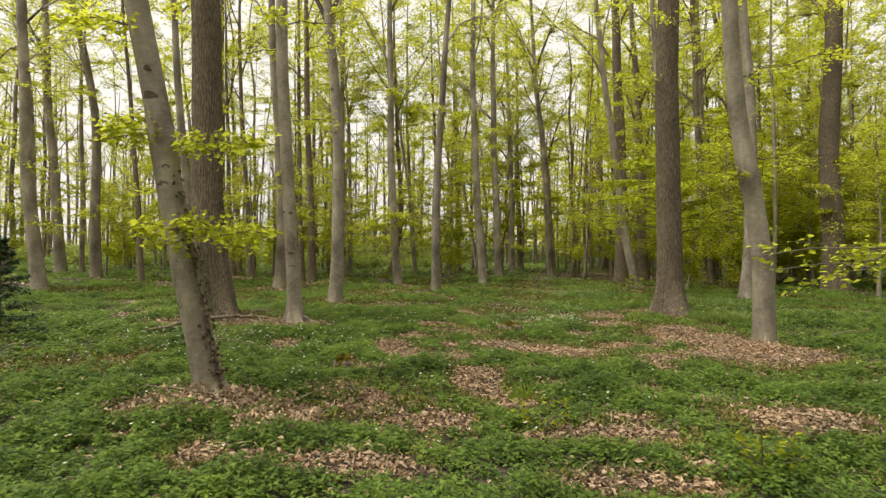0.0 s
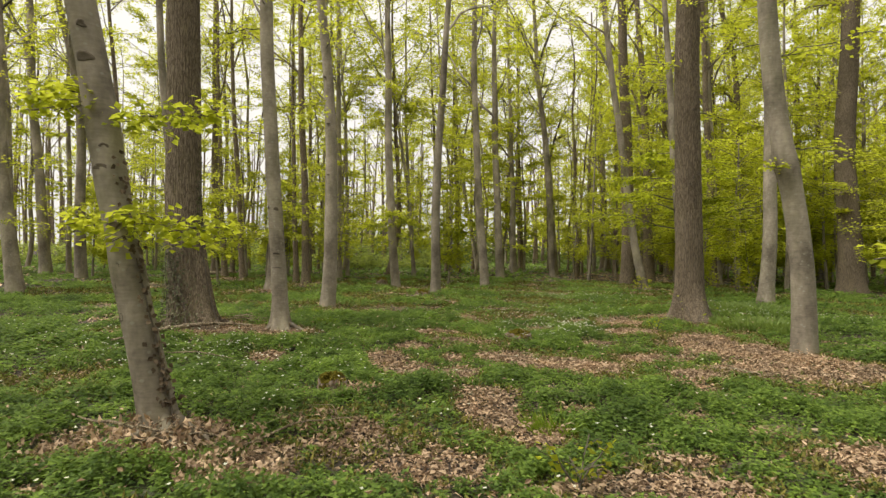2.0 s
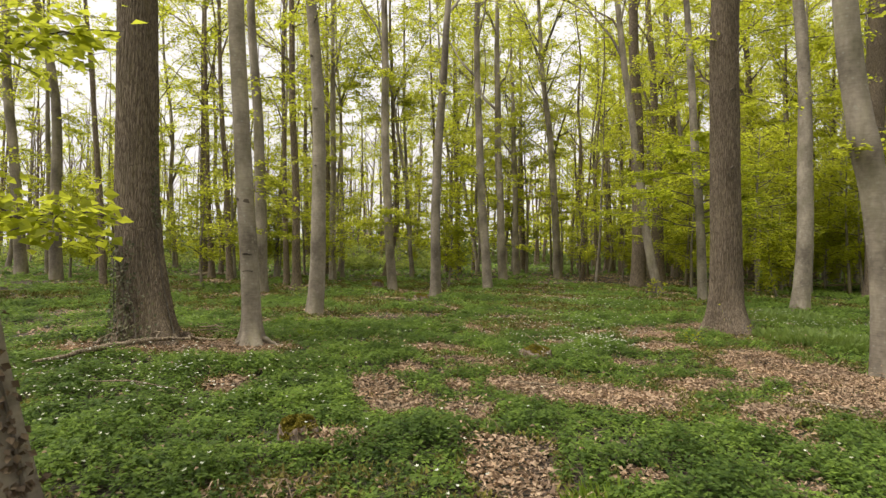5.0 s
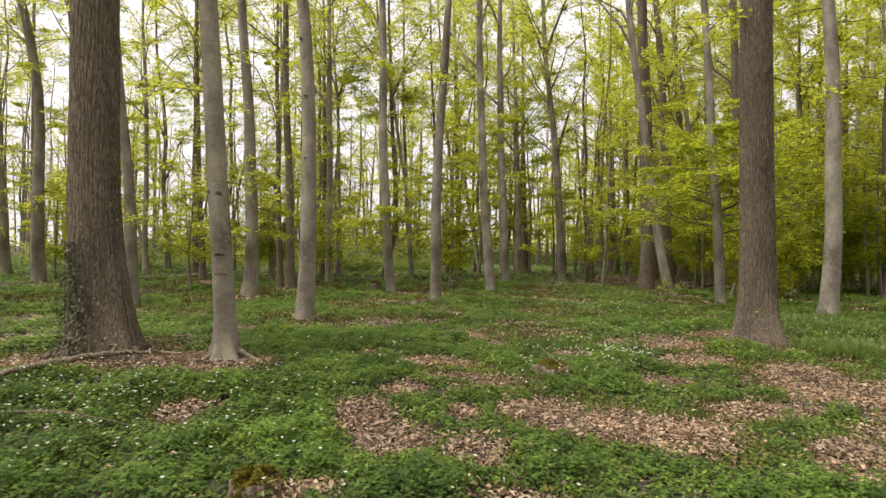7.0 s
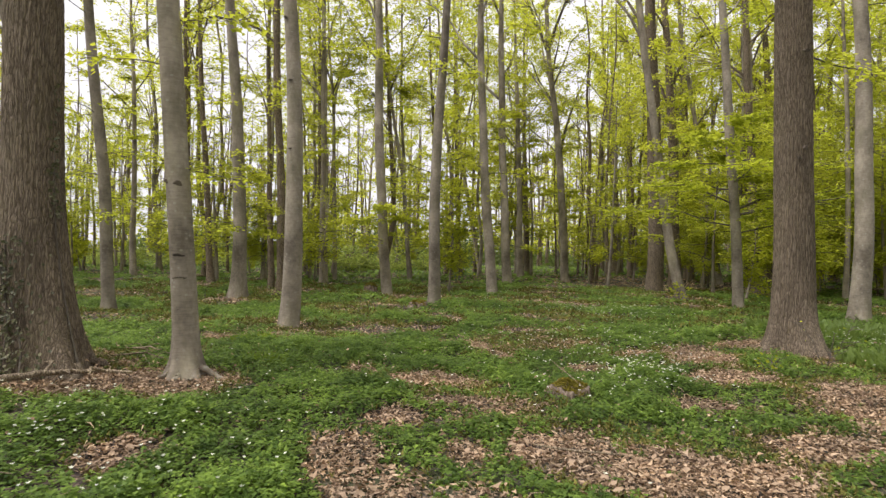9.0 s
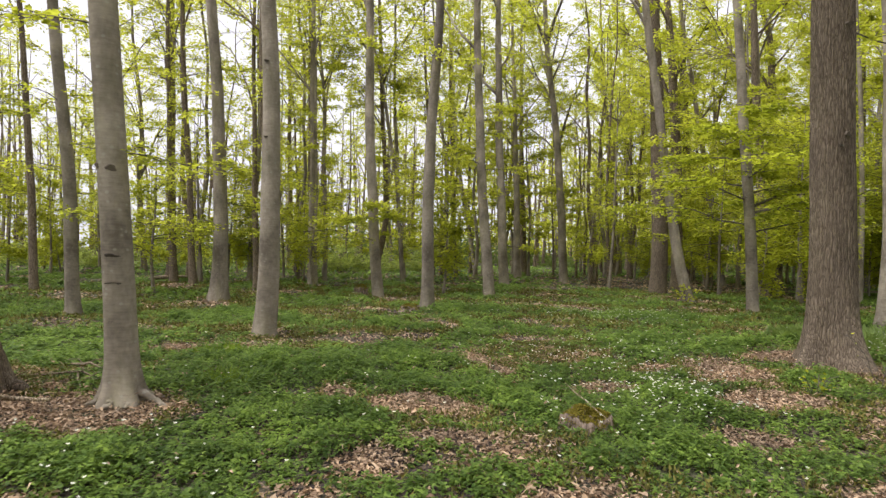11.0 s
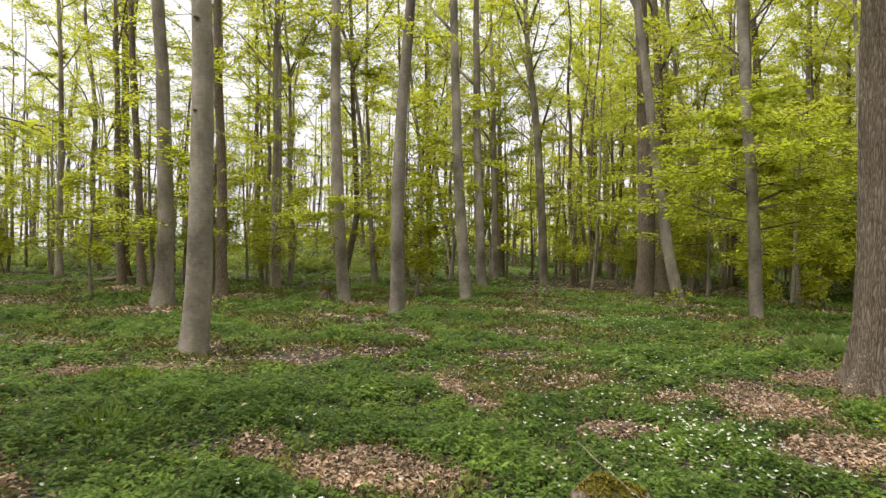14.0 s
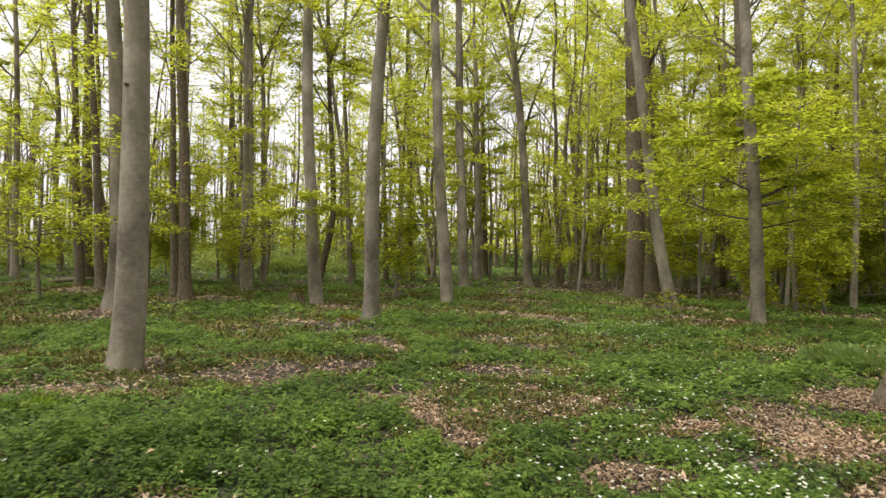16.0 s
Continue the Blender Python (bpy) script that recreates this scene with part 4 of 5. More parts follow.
carpet("herb_carpet", 22000, (-60, 65, 37.5, 80), 23, 0.24, 0.13, 4, "distant green herb layer between the trunks")


carpet("herb_carpet", 27000, (-24, 24, -16, 20), 25, 0.17, 0.15, 5, "green herb layer on both sides of the walk", behind=True)


def litter(n, box, seed, size, least=0.06, width=0.5, rise=0.04, label="dry brown beech leaves fallen on the forest floor"):
    def keep(x, y):
        return in_view(x, y) * np.clip(least + bareness(x, y), 0, 1)
    x, y, g = scatter(n, *box, seed, keep)
    m = len(x)
    az = g.uniform(0, 6.28, m)
    d = np.stack([np.cos(az), np.sin(az), g.normal(0.1, 0.25, m)], 1)
    s = Soup()
    s.leaves(np.stack([x, y, height_at(x, y) + g.uniform(0.005, rise, m)], 1), d, size * g.uniform(0.6, 1.3, m), np.array([0, 0, 1.0]) + g.normal(0, 0.45, (m, 3)), width, 0.22, y.mean() > 20)
    ob = new("fallen_leaves", s.mesh("fallen_leaves", DRY, False))
    return tagged(ob, label, "fallen leaves", kind="stuff")


litter(330000, (-5.5, 7.2, 0.8, 16), 31, 0.046, 0.015)
litter(22000, (-7, 8, 0.8, 20), 34, 0.11, 0.03, 0.07, 0.12, "pale withered stalks and grass blades among the herbs")
litter(3500, (-6, 7, 0.8, 18), 35, 0.05, 0.30, 0.55, 0.2, "single dry beech leaves caught in the herbs")
litter(150000, (-14, 16, 3, 32), 32, 0.06, 0.03)
litter(60000, (-38, 42, 22, 62), 33, 0.13, 0.12)


def moss_fringe(n, box, seed, size):
    """Low moss and fine sprouts along the ragged edges of the bare patches."""
    def keep(x, y):
        return in_view(x, y) * np.clip(1.4 - np.abs(rawness(x, y) + 0.08) / 0.2, 0, 1) * (0.35 + 0.65 * (np.sin(1.3 * x + 2) * np.sin(1.1 * y) > -0.2))
    x, y, g = scatter(n, *box, seed, keep)
    m = len(x)
    s = Soup()
    d = np.stack([g.normal(0, 1, m), g.normal(0, 1, m), g.uniform(0.3, 1.6, m)], 1)
    s.leaves(np.stack([x, y, height_at(x, y) + g.uniform(0.0, 0.06, m)], 1), d, size * g.uniform(0.6, 1.4, m), np.array([0, 0, 1.0]) + g.normal(0, 0.6, (m, 3)), 0.4, 0.1, True)
    tagged(new("forest_moss", s.mesh("forest_moss", FOREST_MOSS, False)), "olive moss and fine sprouts along the bare litter", "moss", kind="stuff")


moss_fringe(420000, (-6, 7.2, 0.8, 20), 36, 0.038)
moss_fringe(150000, (-14, 14, 17, 34), 37, 0.08)


def flowers(seed):
    """White anemone heads: six petals round a small centre."""
    g = np.random.default_rng(seed)
    drifts = ((2.6, 13.1, 0.9, 0.9, 130), (2.1, 12.2, 0.9, 0.7, 80), (2.4, 14.4, 1.6, 1.4, 80), (4.2, 20.5, 2.0, 2.0, 260), (-3.2, 9.4, 1.5, 1.5, 260), (2.0, 15.5, 1.5, 1.2, 90), (-0.4, 5.6, 2.5, 1.8, 45), (0.5, 11, 4.0, 4.0, 160), (7.5, 15.5, 1.8, 2.0, 170), (1, 25, 7, 4, 300), (-6, 10, 2, 3, 90))
    s = Soup()
    for cx, cy, sx, sy, n in drifts:
        x, y = g.normal(cx, sx * 0.6, n), g.normal(cy, sy * 0.6, n)
        ok = bareness(x, y) < 0.6
        x, y = x[ok], y[ok]
        m = len(x)
        c = np.stack([x, y, height_at(x, y) + g.uniform(0.15, 0.21, m)], 1)
        tilt = g.normal(0, 0.35, (m, 3))
        a0 = g.uniform(0, 6.28, m)
        for k in range(6):
            a = a0 + k * math.pi / 3
            d = np.stack([np.cos(a), np.sin(a), 0.7 + 0.8 * tilt[:, 0] * np.cos(a) + 0.8 * tilt[:, 1] * np.sin(a)], 1)
            s.leaves(c, d, g.uniform(0.015, 0.021, m), np.array([0, 0, 1.0]) + tilt, 0.6, 0.1)
    tagged(new("anemone_flowers", s.mesh("anemone_flowers", PETAL, False)), "small white wood anemone flowers above the leaves", "flowers", kind="stuff")


flowers(41)


# ---- single things on the floor ----
def floor_point(x, y, up=0.0):
    return Vector((x, y, float(height_at(x, y)) + up))


def stump(x, y, r, h, seed, moss_side, label):
    g = np.random.default_rng(seed)
    top = new("tree_stump")
    top.location = floor_point(x, y, -0.03)
    tagged(top, label, "tree stump")
    a = np.linspace(0, 2 * np.pi, 96, endpoint=False)
    edge = h * (0.80 + 0.14 * np.sin(3 * a + seed) + 0.05 * np.sin(11 * a) + 0.16 * g.random(96))
    splinter = 1 + 0.05 * np.abs(np.sin(17 * a + seed)) ** 0.5 * g.uniform(0.3, 1.0, 96)
    flare = 1 + 0.13 * np.abs(np.sin(2.5 * a + seed))
    rings = []
    for f in (0, 0.15, 0.4, 0.7, 1.0):
        rr = r * flare * splinter * (1 + 0.30 * (1 - f) ** 3 - 0.05 * f)
        rings.append(np.stack([rr * np.cos(a), rr * np.sin(a), edge * f], -1))
    for f in (0.85, 0.5, 0.2, 0.02):
        rings.append(np.stack([r * f * np.cos(a), r * f * np.sin(a), edge * (0.7 + 0.25 * f) + 0.02 * g.random(96)], -1))
    s = Soup()
    s.grid(np.array(rings), closed=True)
    wood = part("stump_wood", s, CUTWOOD, top, "pale weathered splintered wood")
    m = Soup()
    n = 9000
    az, rad = moss_side + g.normal(0, 1.5, n), r * np.sqrt(g.random(n)) * 1.12
    dome = 0.30 * h * (1 - (rad / (1.12 * r)) ** 2) * (0.8 + 0.35 * np.sin(3 * az + seed)) - 0.35 * h * np.clip(rad / r - 0.95, 0, 1) * 4
    z = np.interp(az % (2 * np.pi), a, edge) * 0.93 + dome + g.uniform(-0.01, 0.012, n)
    m.leaves(np.stack([rad * np.cos(az), rad * np.sin(az), z], 1), np.stack([g.normal(0, 1, n), g.normal(0, 1, n), np.abs(g.normal(0.7, 0.4, n))], 1), g.uniform(0.010, 0.020, n), np.array([0, 0, 1.0]) + g.normal(0, 0.4, (n, 3)), 0.6)
    part("moss_cushion", m, MOSS, wood, "yellow-green cushion of moss", smooth=False)
    return top


stump(1.25, 11.75, 0.205, 0.165, 3, 0.6, "rotten tree stump with splintered sides and yellow-green moss")
stump(-1.22, 7.75, 0.14, 0.17, 5, 2.8, "small rotten stump with a tuft of yellow moss")
stump(-2.72, 27.9, 0.22, 0.3, 6, 1.0, "low dark stump deep in the herbs")
stump(-0.75, 21.9, 0.22, 0.16, 8, 4.0, "flat broken stump beside a beech trunk")


def branch(points, r, label, seed, twigs=4, name="fallen_branch"):
    """A dead branch that lies on the floor."""
    g = np.random.default_rng(seed)
    p = [floor_point(x, y, z) for x, y, z in points]
    fine = []
    for a, b in zip(p, p[1:]):
        for k in range(4):
            fine.append(a.lerp(b, k / 4) + Vector(g.normal(0, min(r * 0.3, 0.008), 3)))
    fine.append(p[-1])
    fine = np.array([tuple(v) for v in fine])
    top = new(name)
    tagged(top, label, "branch")
    s = Soup()
    s.tube(fine, np.linspace(r, r * 0.3, len(fine)) * np.clip(np.linspace(0.25, 2.6, len(fine)), 0, 1), 9)
    part("stem", s, DEADWOOD, top)
    for i in range(twigs):
        q = fine[g.integers(len(fine) // 3, len(fine) - 1)]
        az, ln = g.uniform(0, 6.28), g.uniform(0.15, 0.45)
        t = Soup()
        t.tube([q, q + unit(az, 0.35) * ln * 0.5, q + unit(az + 0.4, 0.1) * ln], [r * 0.35, r * 0.25, r * 0.1], 5)
        part("twig", t, DEADWOOD, top)


branch(((-4.75, 9.9, 0.12), (-4.45, 10.25, 0.13), (-4.25, 10.6, 0.14), (-4.08, 11.0, 0.15), (-3.9, 11.25, 0.16), (-3.6, 11.4, 0.15), (-3.25, 11.5, 0.13)), 0.052, "long dead branch lying against the foot of an oak", 61)
branch(((6.05, 10.1, 0.06), (6.5, 10.5, 0.12), (7.1, 11.1, 0.18), (8.0, 11.6, 0.2)), 0.022, "thin bent dead branch on the herbs", 62)
branch(((3.65, 9.5, 0.03), (3.85, 9.15, 0.05), (4.0, 8.75, 0.03)), 0.022, "short dark dead branch on the leaf litter", 63, 2)
branch(((-3.85, 14.9, 0.16), (-3.7, 14.75, 0.22), (-3.5, 14.55, 0.18), (-3.4, 14.4, 0.12)), 0.012, "pale bent twig above the herbs", 64, 1, "fallen_twig")
branch(((-2.85, 5.9, 0.2), (-2.4, 5.68, 0.2), (-2.0, 5.62, 0.17), (-1.6, 5.75, 0.12)), 0.019, "thin dead twig among dry leaves at a beech foot", 65, 5, "fallen_twig")
branch(((-2.3, 5.2, 0.05), (-2.15, 5.5, 0.14), (-2.0, 5.7, 0.2)), 0.018, "thin dead twig among dry leaves at a beech foot", 66, 2, "fallen_twig")
branch(((-1.6, 5.6, 0.05), (-1.2, 6.0, 0.15), (-0.8, 6.35, 0.12)), 0.012, "thin dark dead twig in the herbs", 67, 3, "fallen_twig")
branch(((1.1, 11.95, 0.36), (1.2, 11.65, 0.28), (1.38, 11.45, 0.14)), 0.007, "thin pale twig leaning over a mossy stump", 68, 1, "fallen_twig")
branch(((0.6, 9.9, 0.06), (1.0, 9.75, 0.08), (1.3, 9.8, 0.05)), 0.014, "short dead stick on leaf litter", 69, 2, "fallen_twig")
branch(((-3.6, 9.0, 0.15), (-3.1, 8.9, 0.18), (-2.7, 8.95, 0.12)), 0.012, "thin dead stick in the herbs", 70, 2, "fallen_twig")
branch(((18.0, 32.5, 0.2), (19.5, 33.0, 0.3), (21.5, 34.5, 0.3)), 0.07, "pale fallen log between the trunks", 71, 2)
branch(((-12.2, 32.4, 0.15), (-11.4, 32.6, 0.25), (-10.8, 33.2, 0.2)), 0.12, "dark fallen log far in the herbs", 72, 2)


def sprout(x, y, h, count, seed, label, leaf_size=0.05, mat=None):
    g = np.random.default_rng(seed)
    top = new("beech_seedling")
    top.location = floor_point(x, y, -0.02)
    tagged(top, label, "seedling", "beech seedlings")
    crown = Soup()
    for i in range(3):
        wood = Soup()
        make_limb((0, 0, 0), 2.1 * i + seed, 1.2, h * g.uniform(0.8, 1.1), 0.006, g, -0.3, 6, 4, wood, crown, count // 3, leaf_size, 0.03, 1.2)
        part("stem", wood, TWIG, top)
    part("crown", crown, mat or SPRING, top, smooth=False)


sprout(0.86, 5.2, 0.42, 70, 1, "yellow-green beech seedling in the leaf litter")
sprout(2.2, 4.2, 0.42, 110, 2, "yellow-green beech seedling in the leaf litter")
sprout(4.05, 13.0, 0.32, 45, 3, "small pale green seedling beside bare litter", 0.05)
sprout(8.15, 26.6, 0.7, 110, 4, "yellow-green sapling at the foot of a beech", 0.1)
sprout(4.9, 13.2, 0.75, 10, 5, "thin bare sapling stem beside an oak", 0.05)
sprout(-4.5, 22.5, 0.6, 70, 6, "yellow-green sapling in the herbs", 0.08, HEDGE)


def dry_tuft(x, y, r, h, count, seed, size=0.045):
    """Upright withered leaves and stalks."""
    g = np.random.default_rng(seed)
    s = Soup()
    a, d = g.uniform(0, 6.28, count), r * np.sqrt(g.random(count))
    px, py = x + d * np.cos(a), y + d * np.sin(a)
    base = np.stack([px, py, height_at(px, py) + g.uniform(0, h, count)], 1)
    s.leaves(base, np.stack([g.normal(0, 1, count), g.normal(0, 1, count), g.normal(0.5, 0.8, count)], 1), size * g.uniform(0.6, 1.6, count), g.normal(0, 1, (count, 3)), 0.42, 0.25)
    tagged(new("withered_leaves", s.mesh("withered_leaves", DRY, False)), "heap of curled withered brown leaves", "dry leaves", kind="stuff")


dry_tuft(-2.25, 5.75, 0.42, 0.2, 420, 81, 0.06)
dry_tuft(-1.75, 5.6, 0.45, 0.17, 320, 82, 0.065)
dry_tuft(-1.35, 5.0, 0.35, 0.2, 420, 83)
dry_tuft(-2.8, 5.6, 0.35, 0.12, 240, 84)
dry_tuft(-0.95, 7.6, 0.22, 0.12, 110, 85)
dry_tuft(-1.0, 6.3, 0.35, 0.12, 120, 86)


def fir(x, y, h, seed):
    g = np.random.default_rng(seed)
    top = new("fir_sapling")
    top.location = floor_point(x, y, -0.02)
    tagged(top, "small dark green fir sapling among the herbs", "fir sapling")
    s = Soup()
    s.tube([(0, 0, 0), (0, 0, h * 0.5), (0, 0, h)], [0.025, 0.017, 0.004], 7)
    part("trunk", s, OAK, top)
    needles = Soup()
    for i in range(30):
        f = i / 30
        wood = Soup()
        make_limb((0, 0, 0.08 * h + 0.9 * h * f), 2.4 * i, 0.15 + 0.4 * f, h * 0.42 * (1.05 - f), 0.007, g, -0.2, 8, 3, wood, needles, 150, 0.045, 0.02, 1.0)
        part("limb", wood, TWIG, top)
    part("needles", needles, FIR, top, smooth=False)


fir(-7.15, 9.9, 1.7, 91)


# the low beech beside the path whose bough reaches into view
make_tree("beech", 4.9, 4.2, 0.05, ((2, 0.1), (4, 0.0)), 95, height=5.5, low=0, high=5, leaf_size=0.058, leaf_n=120,
          boughs=((1.8, 3.05, 0.05, 2.9, 400, 0.012), (1.85, 3.4, 0.05, 2.2, 340, 0.010), (1.7, 2.7, 0.0, 2.0, 220, 0.010), (1.78, 3.2, 0.0, 2.6, 300, 0.010)), label="slender young beech whose low leafy bough hangs over the herbs")


# ---- ivy on the oak, scars on the beech bark ----
def ivy(tag, az0, spread, z0, z1, count, seed, mat, label, stems=3):
    tree = next(t for t in TREES if t[0] == tag)
    g = np.random.default_rng(seed)
    line = line_of(tree[5], 20, 100 + TREES.index(tree))
    top = new("ivy")
    top.location = floor_point(tree[2], tree[3])
    tagged(top, label, "ivy")
    r = tree[4]
    z = z0 + (z1 - z0) * g.random(count) ** 1.8
    az = az0 + spread * g.normal(0, 0.5, count)
    swell = ROOTS.get(tag, (0.5, 0.35))
    rad = r * (1.1 + swell[0] * 0.95 * np.exp(-z / swell[1])) + 0.02
    c = line(z)
    base = c + np.stack([rad * np.cos(az), rad * np.sin(az), np.zeros(count)], 1)
    out = np.stack([np.cos(az), np.sin(az), np.zeros(count)], 1)
    s = Soup()
    s.leaves(base, out * 0.4 + np.array([0, 0, -0.6]) + g.normal(0, 0.5, (count, 3)), g.uniform(0.035, 0.06, count), out + g.normal(0, 0.3, (count, 3)), 0.8)
    part("ivy_leaves", s, mat, top, smooth=False)
    for k in range(stems):
        zz = np.linspace(0.0, z1 * g.uniform(0.6, 1.0), 14)
        aa = az0 + spread * (0.4 * math.sin(k * 2) + 0.2 * np.sin(zz * 3 + k))
        rr = r * (1.08 + swell[0] * 0.9 * np.exp(-zz / swell[1])) + 0.012
        t = Soup()
        t.tube(line(zz) + np.stack([rr * np.cos(aa), rr * np.sin(aa), np.zeros(14)], 1), np.linspace(0.012, 0.006, 14), 5)
        part("ivy_stem", t, TWIG, top)


BROWN = leaf("withered_ivy_leaf", (0.05, 0.035, 0.022), (0.16, 0.115, 0.075), (0.08, 0.05, 0.03), 0.1, 0.8)
IVY = leaf("ivy_leaf", (0.045, 0.05, 0.026), (0.15, 0.14, 0.078), (0.08, 0.11, 0.03), 0.15)
ivy("B", -1.95, 0.95, 0.0, 1.5, 800, 201, IVY, "ivy with small dark leaves climbing the furrowed bark")
ivy("B", -0.4, 0.16, 1.7, 3.3, 90, 202, IVY, "thin ivy stem with few dark leaves on furrowed bark", 1)
ivy("A", -0.5, 0.5, 0.3, 2.3, 150, 203, BROWN, "withered brown ivy clinging to a leaning beech", 1)


def scars(tag, spots_on):
    """Raised eye-shaped scars where boughs were shed: height, azimuth, width, height."""
    tree = next(t for t in TREES if t[0] == tag)
    holder = [o for o in scene.objects if o.name.endswith("_tree") or "_tree." in o.name]
    holder = min(holder, key=lambda o: (o.location.x - tree[2]) ** 2 + (o.location.y - tree[3]) ** 2)
    trunk = next(o for o in holder.children if o.name.startswith("trunk"))
    seed = 100 + TREES.index(tree)
    line = line_of(tree[5], 20, seed)
    for z, az, w, h in spots_on:
        a = np.linspace(0, 2 * np.pi, 20, endpoint=False)
        c = line(np.array([z]))[0]
        rings = []
        for f, lift in ((1.25, -0.03), (1.0, 0.003), (0.75, 0.009), (0.5, 0.004), (0.2, 0.002), (0.02, 0.001)):
            rim = f * (1 + 0.16 * np.sin(2 * a + 7 * z) + 0.12 * np.sin(3 * a + 11 * z) + 0.07 * np.sin(5 * a + 5 * z))
            u, v = 1.15 * w * rim * np.cos(a), 0.8 * h * rim * np.sin(a) - 0.25 * h * np.cos(a) ** 2
            rr = tree[4] * 1.01 + lift * (0.6 + 0.5 * np.sin(a))
            th = az + u / tree[4]
            rings.append(np.stack([c[0] + rr * np.cos(th), c[1] + rr * np.sin(th), z + v], -1))
        s = Soup()
        s.grid(np.array(rings), closed=True)
        part("bark_scar", s, SCAR, trunk, "dark eye-shaped bark scar")


scars("A", ((2.10, -1.62, 0.05, 0.035), (2.26, -1.2, 0.03, 0.03), (1.66, -1.5, 0.05, 0.03), (1.28, -1.7, 0.035, 0.14), (2.95, -1.5, 0.05, 0.05), (0.95, -2.2, 0.03, 0.05), (3.2, -1.3, 0.03, 0.03)))
scars("C", ((2.13, -1.2, 0.035, 0.035), (2.15, -2.3, 0.02, 0.03), (1.35, -1.5, 0.06, 0.02), (1.1, -1.5, 0.06, 0.018), (0.75, -1.6, 0.05, 0.02), (0.55, -1.5, 0.06, 0.02)))
scars("D", ((4.7, -1.8, 0.03, 0.02), (3.4, -1.9, 0.03, 0.015), (5.9, -2.0, 0.03, 0.03)))
scars("K", ((3.15, -1.5, 0.03, 0.035), (3.0, -1.8, 0.02, 0.02), (1.45, -1.7, 0.07, 0.012), (4.6, -1.4, 0.04, 0.03)))


def roots(tag, spread_of):
    """Surface roots that run from the foot into the floor: azimuth, length, thickness."""
    tree = next(t for t in TREES if t[0] == tag)
    holder = [o for o in scene.objects if o.name.endswith("_tree") or "_tree." in o.name]
    holder = min(holder, key=lambda o: (o.location.x - tree[2]) ** 2 + (o.location.y - tree[3]) ** 2)
    r = tree[4]
    lift = 0.05
    for az, length, thick in spread_of:
        g = np.random.default_rng(int(az * 100) + 900)
        f = np.linspace(0, 1, 12)
        d = 0.72 * r + (length + 0.25 * r) * f
        a = az + 0.18 * np.sin(5 * f + az) * f
        z = lift + 2.2 * thick * np.exp(-3.2 * f) + 0.3 * thick * (1 - f) - 0.7 * thick * f + 0.01 * g.standard_normal(12)
        s = Soup()
        s.tube(np.stack([d * np.cos(a), d * np.sin(a), z], 1), thick * (1.05 - 0.75 * f) * (1 + 0.08 * g.standard_normal(12)), 10)
        part("root", s, OAK if tree[1] == "oak" else BEECH, holder)


roots("C", ((-0.12, 0.34, 0.05), (-0.95, 0.16, 0.05), (-1.75, 0.12, 0.055), (-2.55, 0.18, 0.05), (1.3, 0.25, 0.05)))
roots("B", ((-0.5, 0.4, 0.11), (-1.25, 0.3, 0.10), (-2.0, 0.32, 0.11), (-2.8, 0.4, 0.10), (0.5, 0.4, 0.09)))
roots("K", ((-0.9, 0.25, 0.08), (-1.7, 0.22, 0.09), (-2.5, 0.3, 0.08)))
roots("A", ((-1.0, 0.25, 0.05), (-2.2, 0.22, 0.05), (-0.1, 0.3, 0.05)))


# ---- more of the floor's small things ----
branch(((-4.4, 13.6, 0.06), (-3.9, 13.25, 0.1), (-3.4, 12.9, 0.06)), 0.02, "dead branch on bare litter beside a beech", 73, 3)
branch(((-4.2, 12.7, 0.05), (-3.7, 12.75, 0.09), (-3.25, 12.55, 0.05)), 0.016, "thin dead branch on bare litter beside a beech", 74, 3, "fallen_twig")
branch(((-4.0, 13.2, 0.04), (-3.6, 12.5, 0.08), (-3.4, 12.2, 0.05)), 0.014, "thin dead branch on bare litter beside a beech", 75, 2, "fallen_twig")


def tuft(x, y, r, h, count, seed, mat, label, width=0.12, name="grass_tuft", category="grass"):
    g = np.random.default_rng(seed)
    a, d = g.uniform(0, 6.28, count), r * np.sqrt(g.random(count))
    px, py = x + d * np.cos(a), y + d * np.sin(a)
    out = np.stack([np.cos(a) * 0.6 + g.normal(0, 0.3, count), np.sin(a) * 0.6 + g.normal(0, 0.3, count), g.uniform(0.5, 1.3, count)], 1)
    s = Soup()
    s.leaves(np.stack([px, py, height_at(px, py)], 1), out, h * g.uniform(0.6, 1.2, count), g.normal(0, 1, (count, 3)), width, 0.05)
    tagged(new(name, s.mesh(name, mat, False)), label, category, kind="stuff")


GRASS = leaf("fresh_grass", (0.10, 0.17, 0.015), (0.22, 0.30, 0.04), (0.35, 0.48, 0.05), 0.35)
PALE = leaf("pale_herb_leaf", (0.075, 0.12, 0.026), (0.175, 0.24, 0.068), (0.3, 0.41, 0.085), 0.35)
tuft(-2.35, 13.1, 0.28, 0.15, 350, 301, GRASS, "bright green tuft of fresh grass beside a beech")
tuft(-3.1, 15.0, 0.25, 0.18, 500, 302, GRASS, "bright green tuft of fresh grass in the herbs")
tuft(1.0, 6.6, 0.3, 0.14, 300, 303, GRASS, "thin green grass blades in leaf litter")
tuft(7.6, 17.3, 1.5, 0.2, 2600, 304, PALE, "patch of pale broad-leaved herbs beside a beech", 0.5, "broad_leaved_herbs", "herbs")
tuft(6.4, 13.6, 0.9, 0.2, 1300, 305, PALE, "patch of pale broad-leaved herbs beside an oak", 0.5, "broad_leaved_herbs", "herbs")


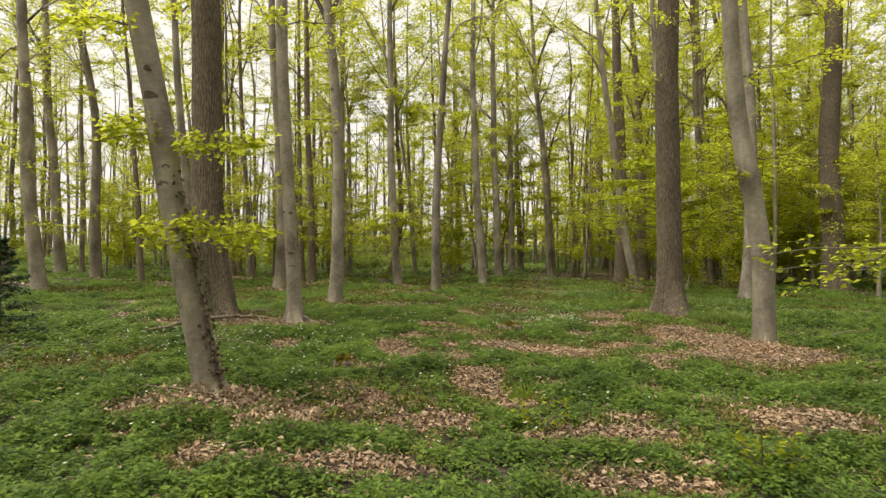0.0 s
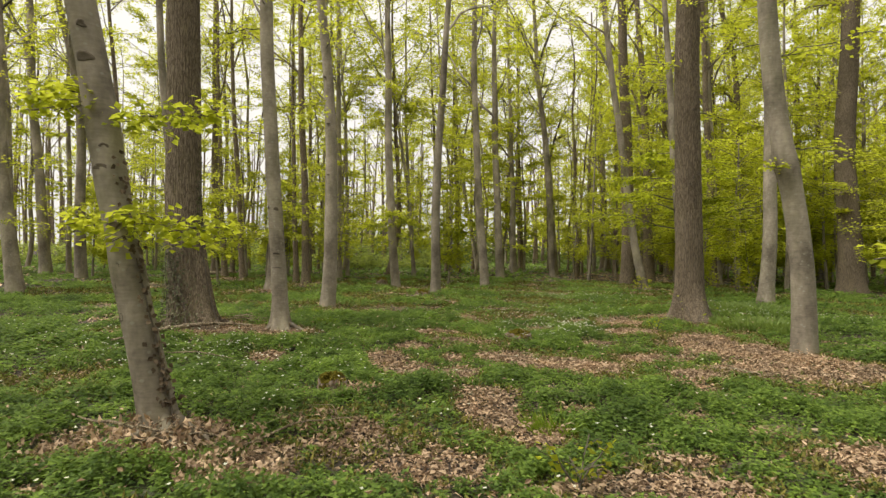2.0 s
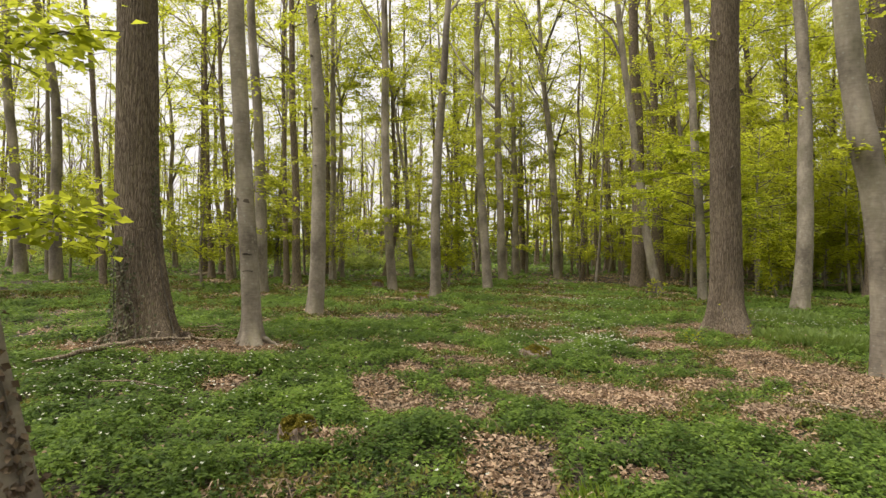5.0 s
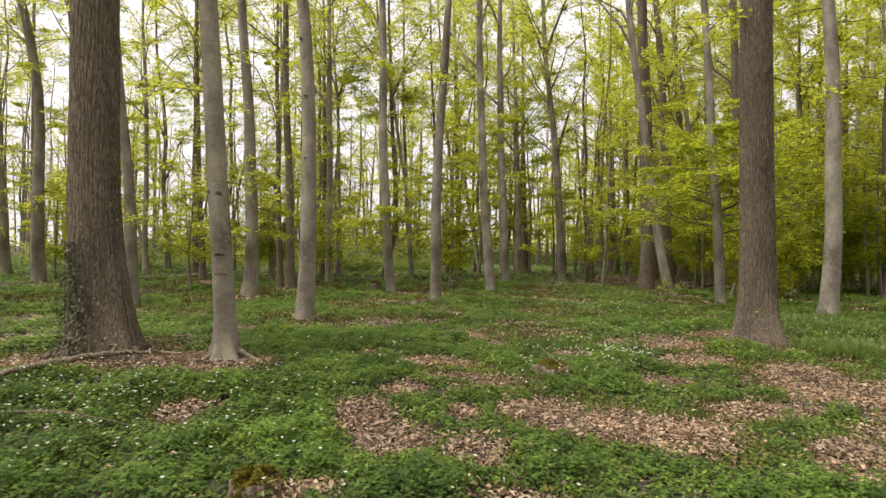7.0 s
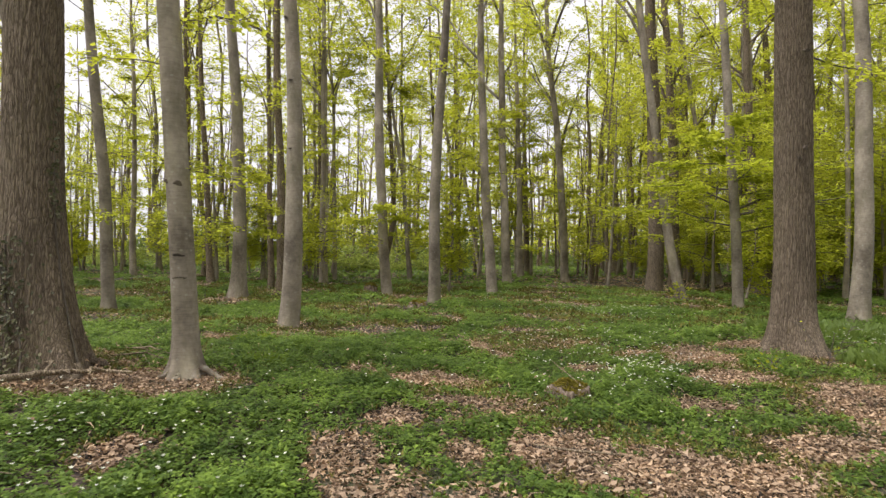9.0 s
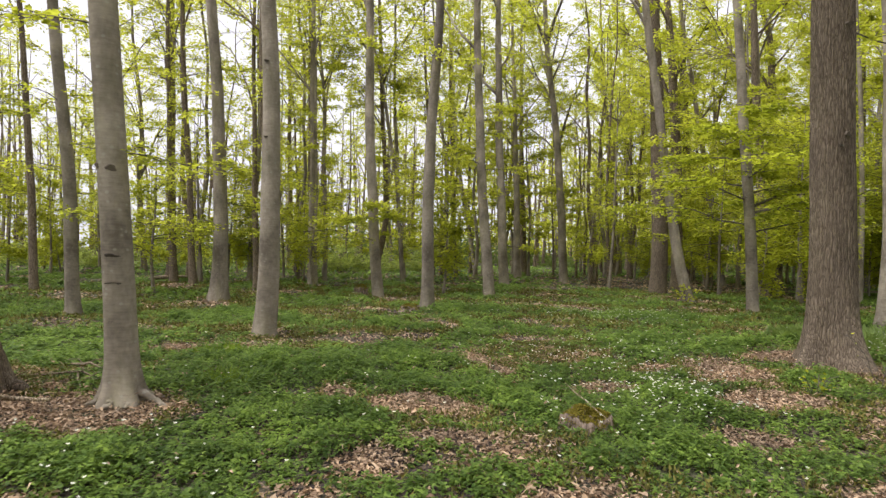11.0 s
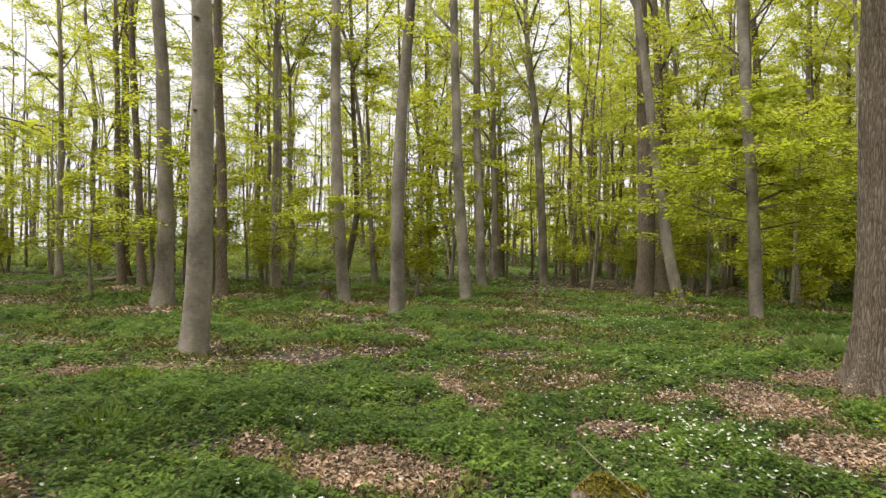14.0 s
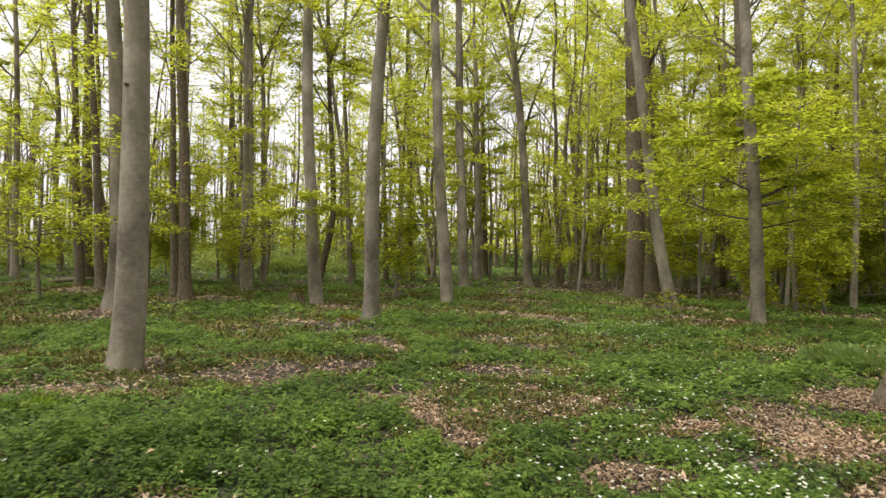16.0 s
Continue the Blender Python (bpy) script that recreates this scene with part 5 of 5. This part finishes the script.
def anemone(seed):
    """One wood anemone: a thin stem, a whorl of three lobed leaves and a white flower."""
    g = np.random.default_rng(seed)
    h = g.uniform(0.17, 0.21)
    plant = new("wood_anemone")
    tagged(plant, "white wood anemone flower above three lobed green leaves", "wood anemone", "wood anemones")
    s = Soup()
    s.tube([(0, 0, -0.02), (0.006, 0.004, h * 0.6), (0.012, 0.002, h)], [0.0018, 0.0016, 0.0013], 5)
    part("stem", s, GRASS, plant)
    for k in range(3):
        a = 2.1 * k + g.uniform(0, 0.6)
        s = Soup()
        for turn, reach in ((0.0, 1.0), (0.55, 0.85), (-0.55, 0.85), (1.05, 0.6), (-1.05, 0.6)):
            d = np.array([[math.cos(a + turn), math.sin(a + turn), -0.1]])
            s.leaves(np.array([[0.006, 0.004, h * 0.66]]) + 0.012 * d, d, np.array([0.052 * reach]), np.array([[0, 0, 1.0]]), 0.42, 0.05)
        part("leaf", s, CARPET, plant, smooth=False)
    s = Soup()
    for k in range(6):
        a = k * math.pi / 3 + g.uniform(-0.1, 0.1)
        s.leaves(np.array([[0.012, 0.002, h]]), np.array([[math.cos(a), math.sin(a), 0.75]]), np.array([0.021]), np.array([[0, 0, 1.0]]), 0.6, 0.1)
    part("flower", s, PETAL, plant, "white six-petalled flower", smooth=False)
    return plant


kinds = [anemone(600 + k) for k in range(3)]
put = random.Random(12)
made = 0
while made < 60:
    cx, cy, w = ((2.4, 12.9, 0.8), (-0.6, 6.0, 1.6), (-2.4, 8.6, 1.0), (2.2, 14.6, 1.0))[made % 4]
    x, y = put.gauss(cx, w), put.gauss(cy, w * 0.8)
    if float(bareness(x, y)) > 0.3 or y < 3.6:
        continue
    place = pose(x, y, float(height_at(x, y)), put.uniform(-12, 12), put.uniform(-12, 12), put.uniform(0, 360))
    if made < 3:
        kinds[made].matrix_basis = place
    else:
        copy_thing(kinds[made % 3], place)
    made += 1


def curled_leaf(seed):
    """A dry beech leaf: pointed oval, cupped along its midrib."""
    g = np.random.default_rng(seed)
    t = np.linspace(0, 1, 5)
    wide = 0.021 * np.sin(np.pi * np.clip(t * 0.96 + 0.02, 0, 1)) ** 0.8
    curl, cup = g.uniform(-0.012, 0.016), g.uniform(0.15, 0.7)
    rows = [np.stack([(t - 0.5) * 0.066, f * wide, curl * np.sin(np.pi * t) + abs(f) * wide * cup], -1) for f in (-1, 0, 1)]
    s = Soup()
    s.grid(np.array(rows))
    return s.mesh("dry_leaf", DRY)


shapes = [curled_leaf(700 + k) for k in range(8)]
made = 0
while made < 290:
    x, y = put.uniform(-2.6, 4.2), put.uniform(4.2, 10.4)
    if float(bareness(x, y)) < 0.75:
        continue
    ob = new("dry_leaf", shapes[made % 8])
    ob.parent = ground
    ob.matrix_basis = pose(x, y, float(height_at(x, y)) + put.uniform(0.035, 0.05), put.uniform(-30, 30), put.uniform(-30, 30), put.uniform(0, 360))
    made += 1
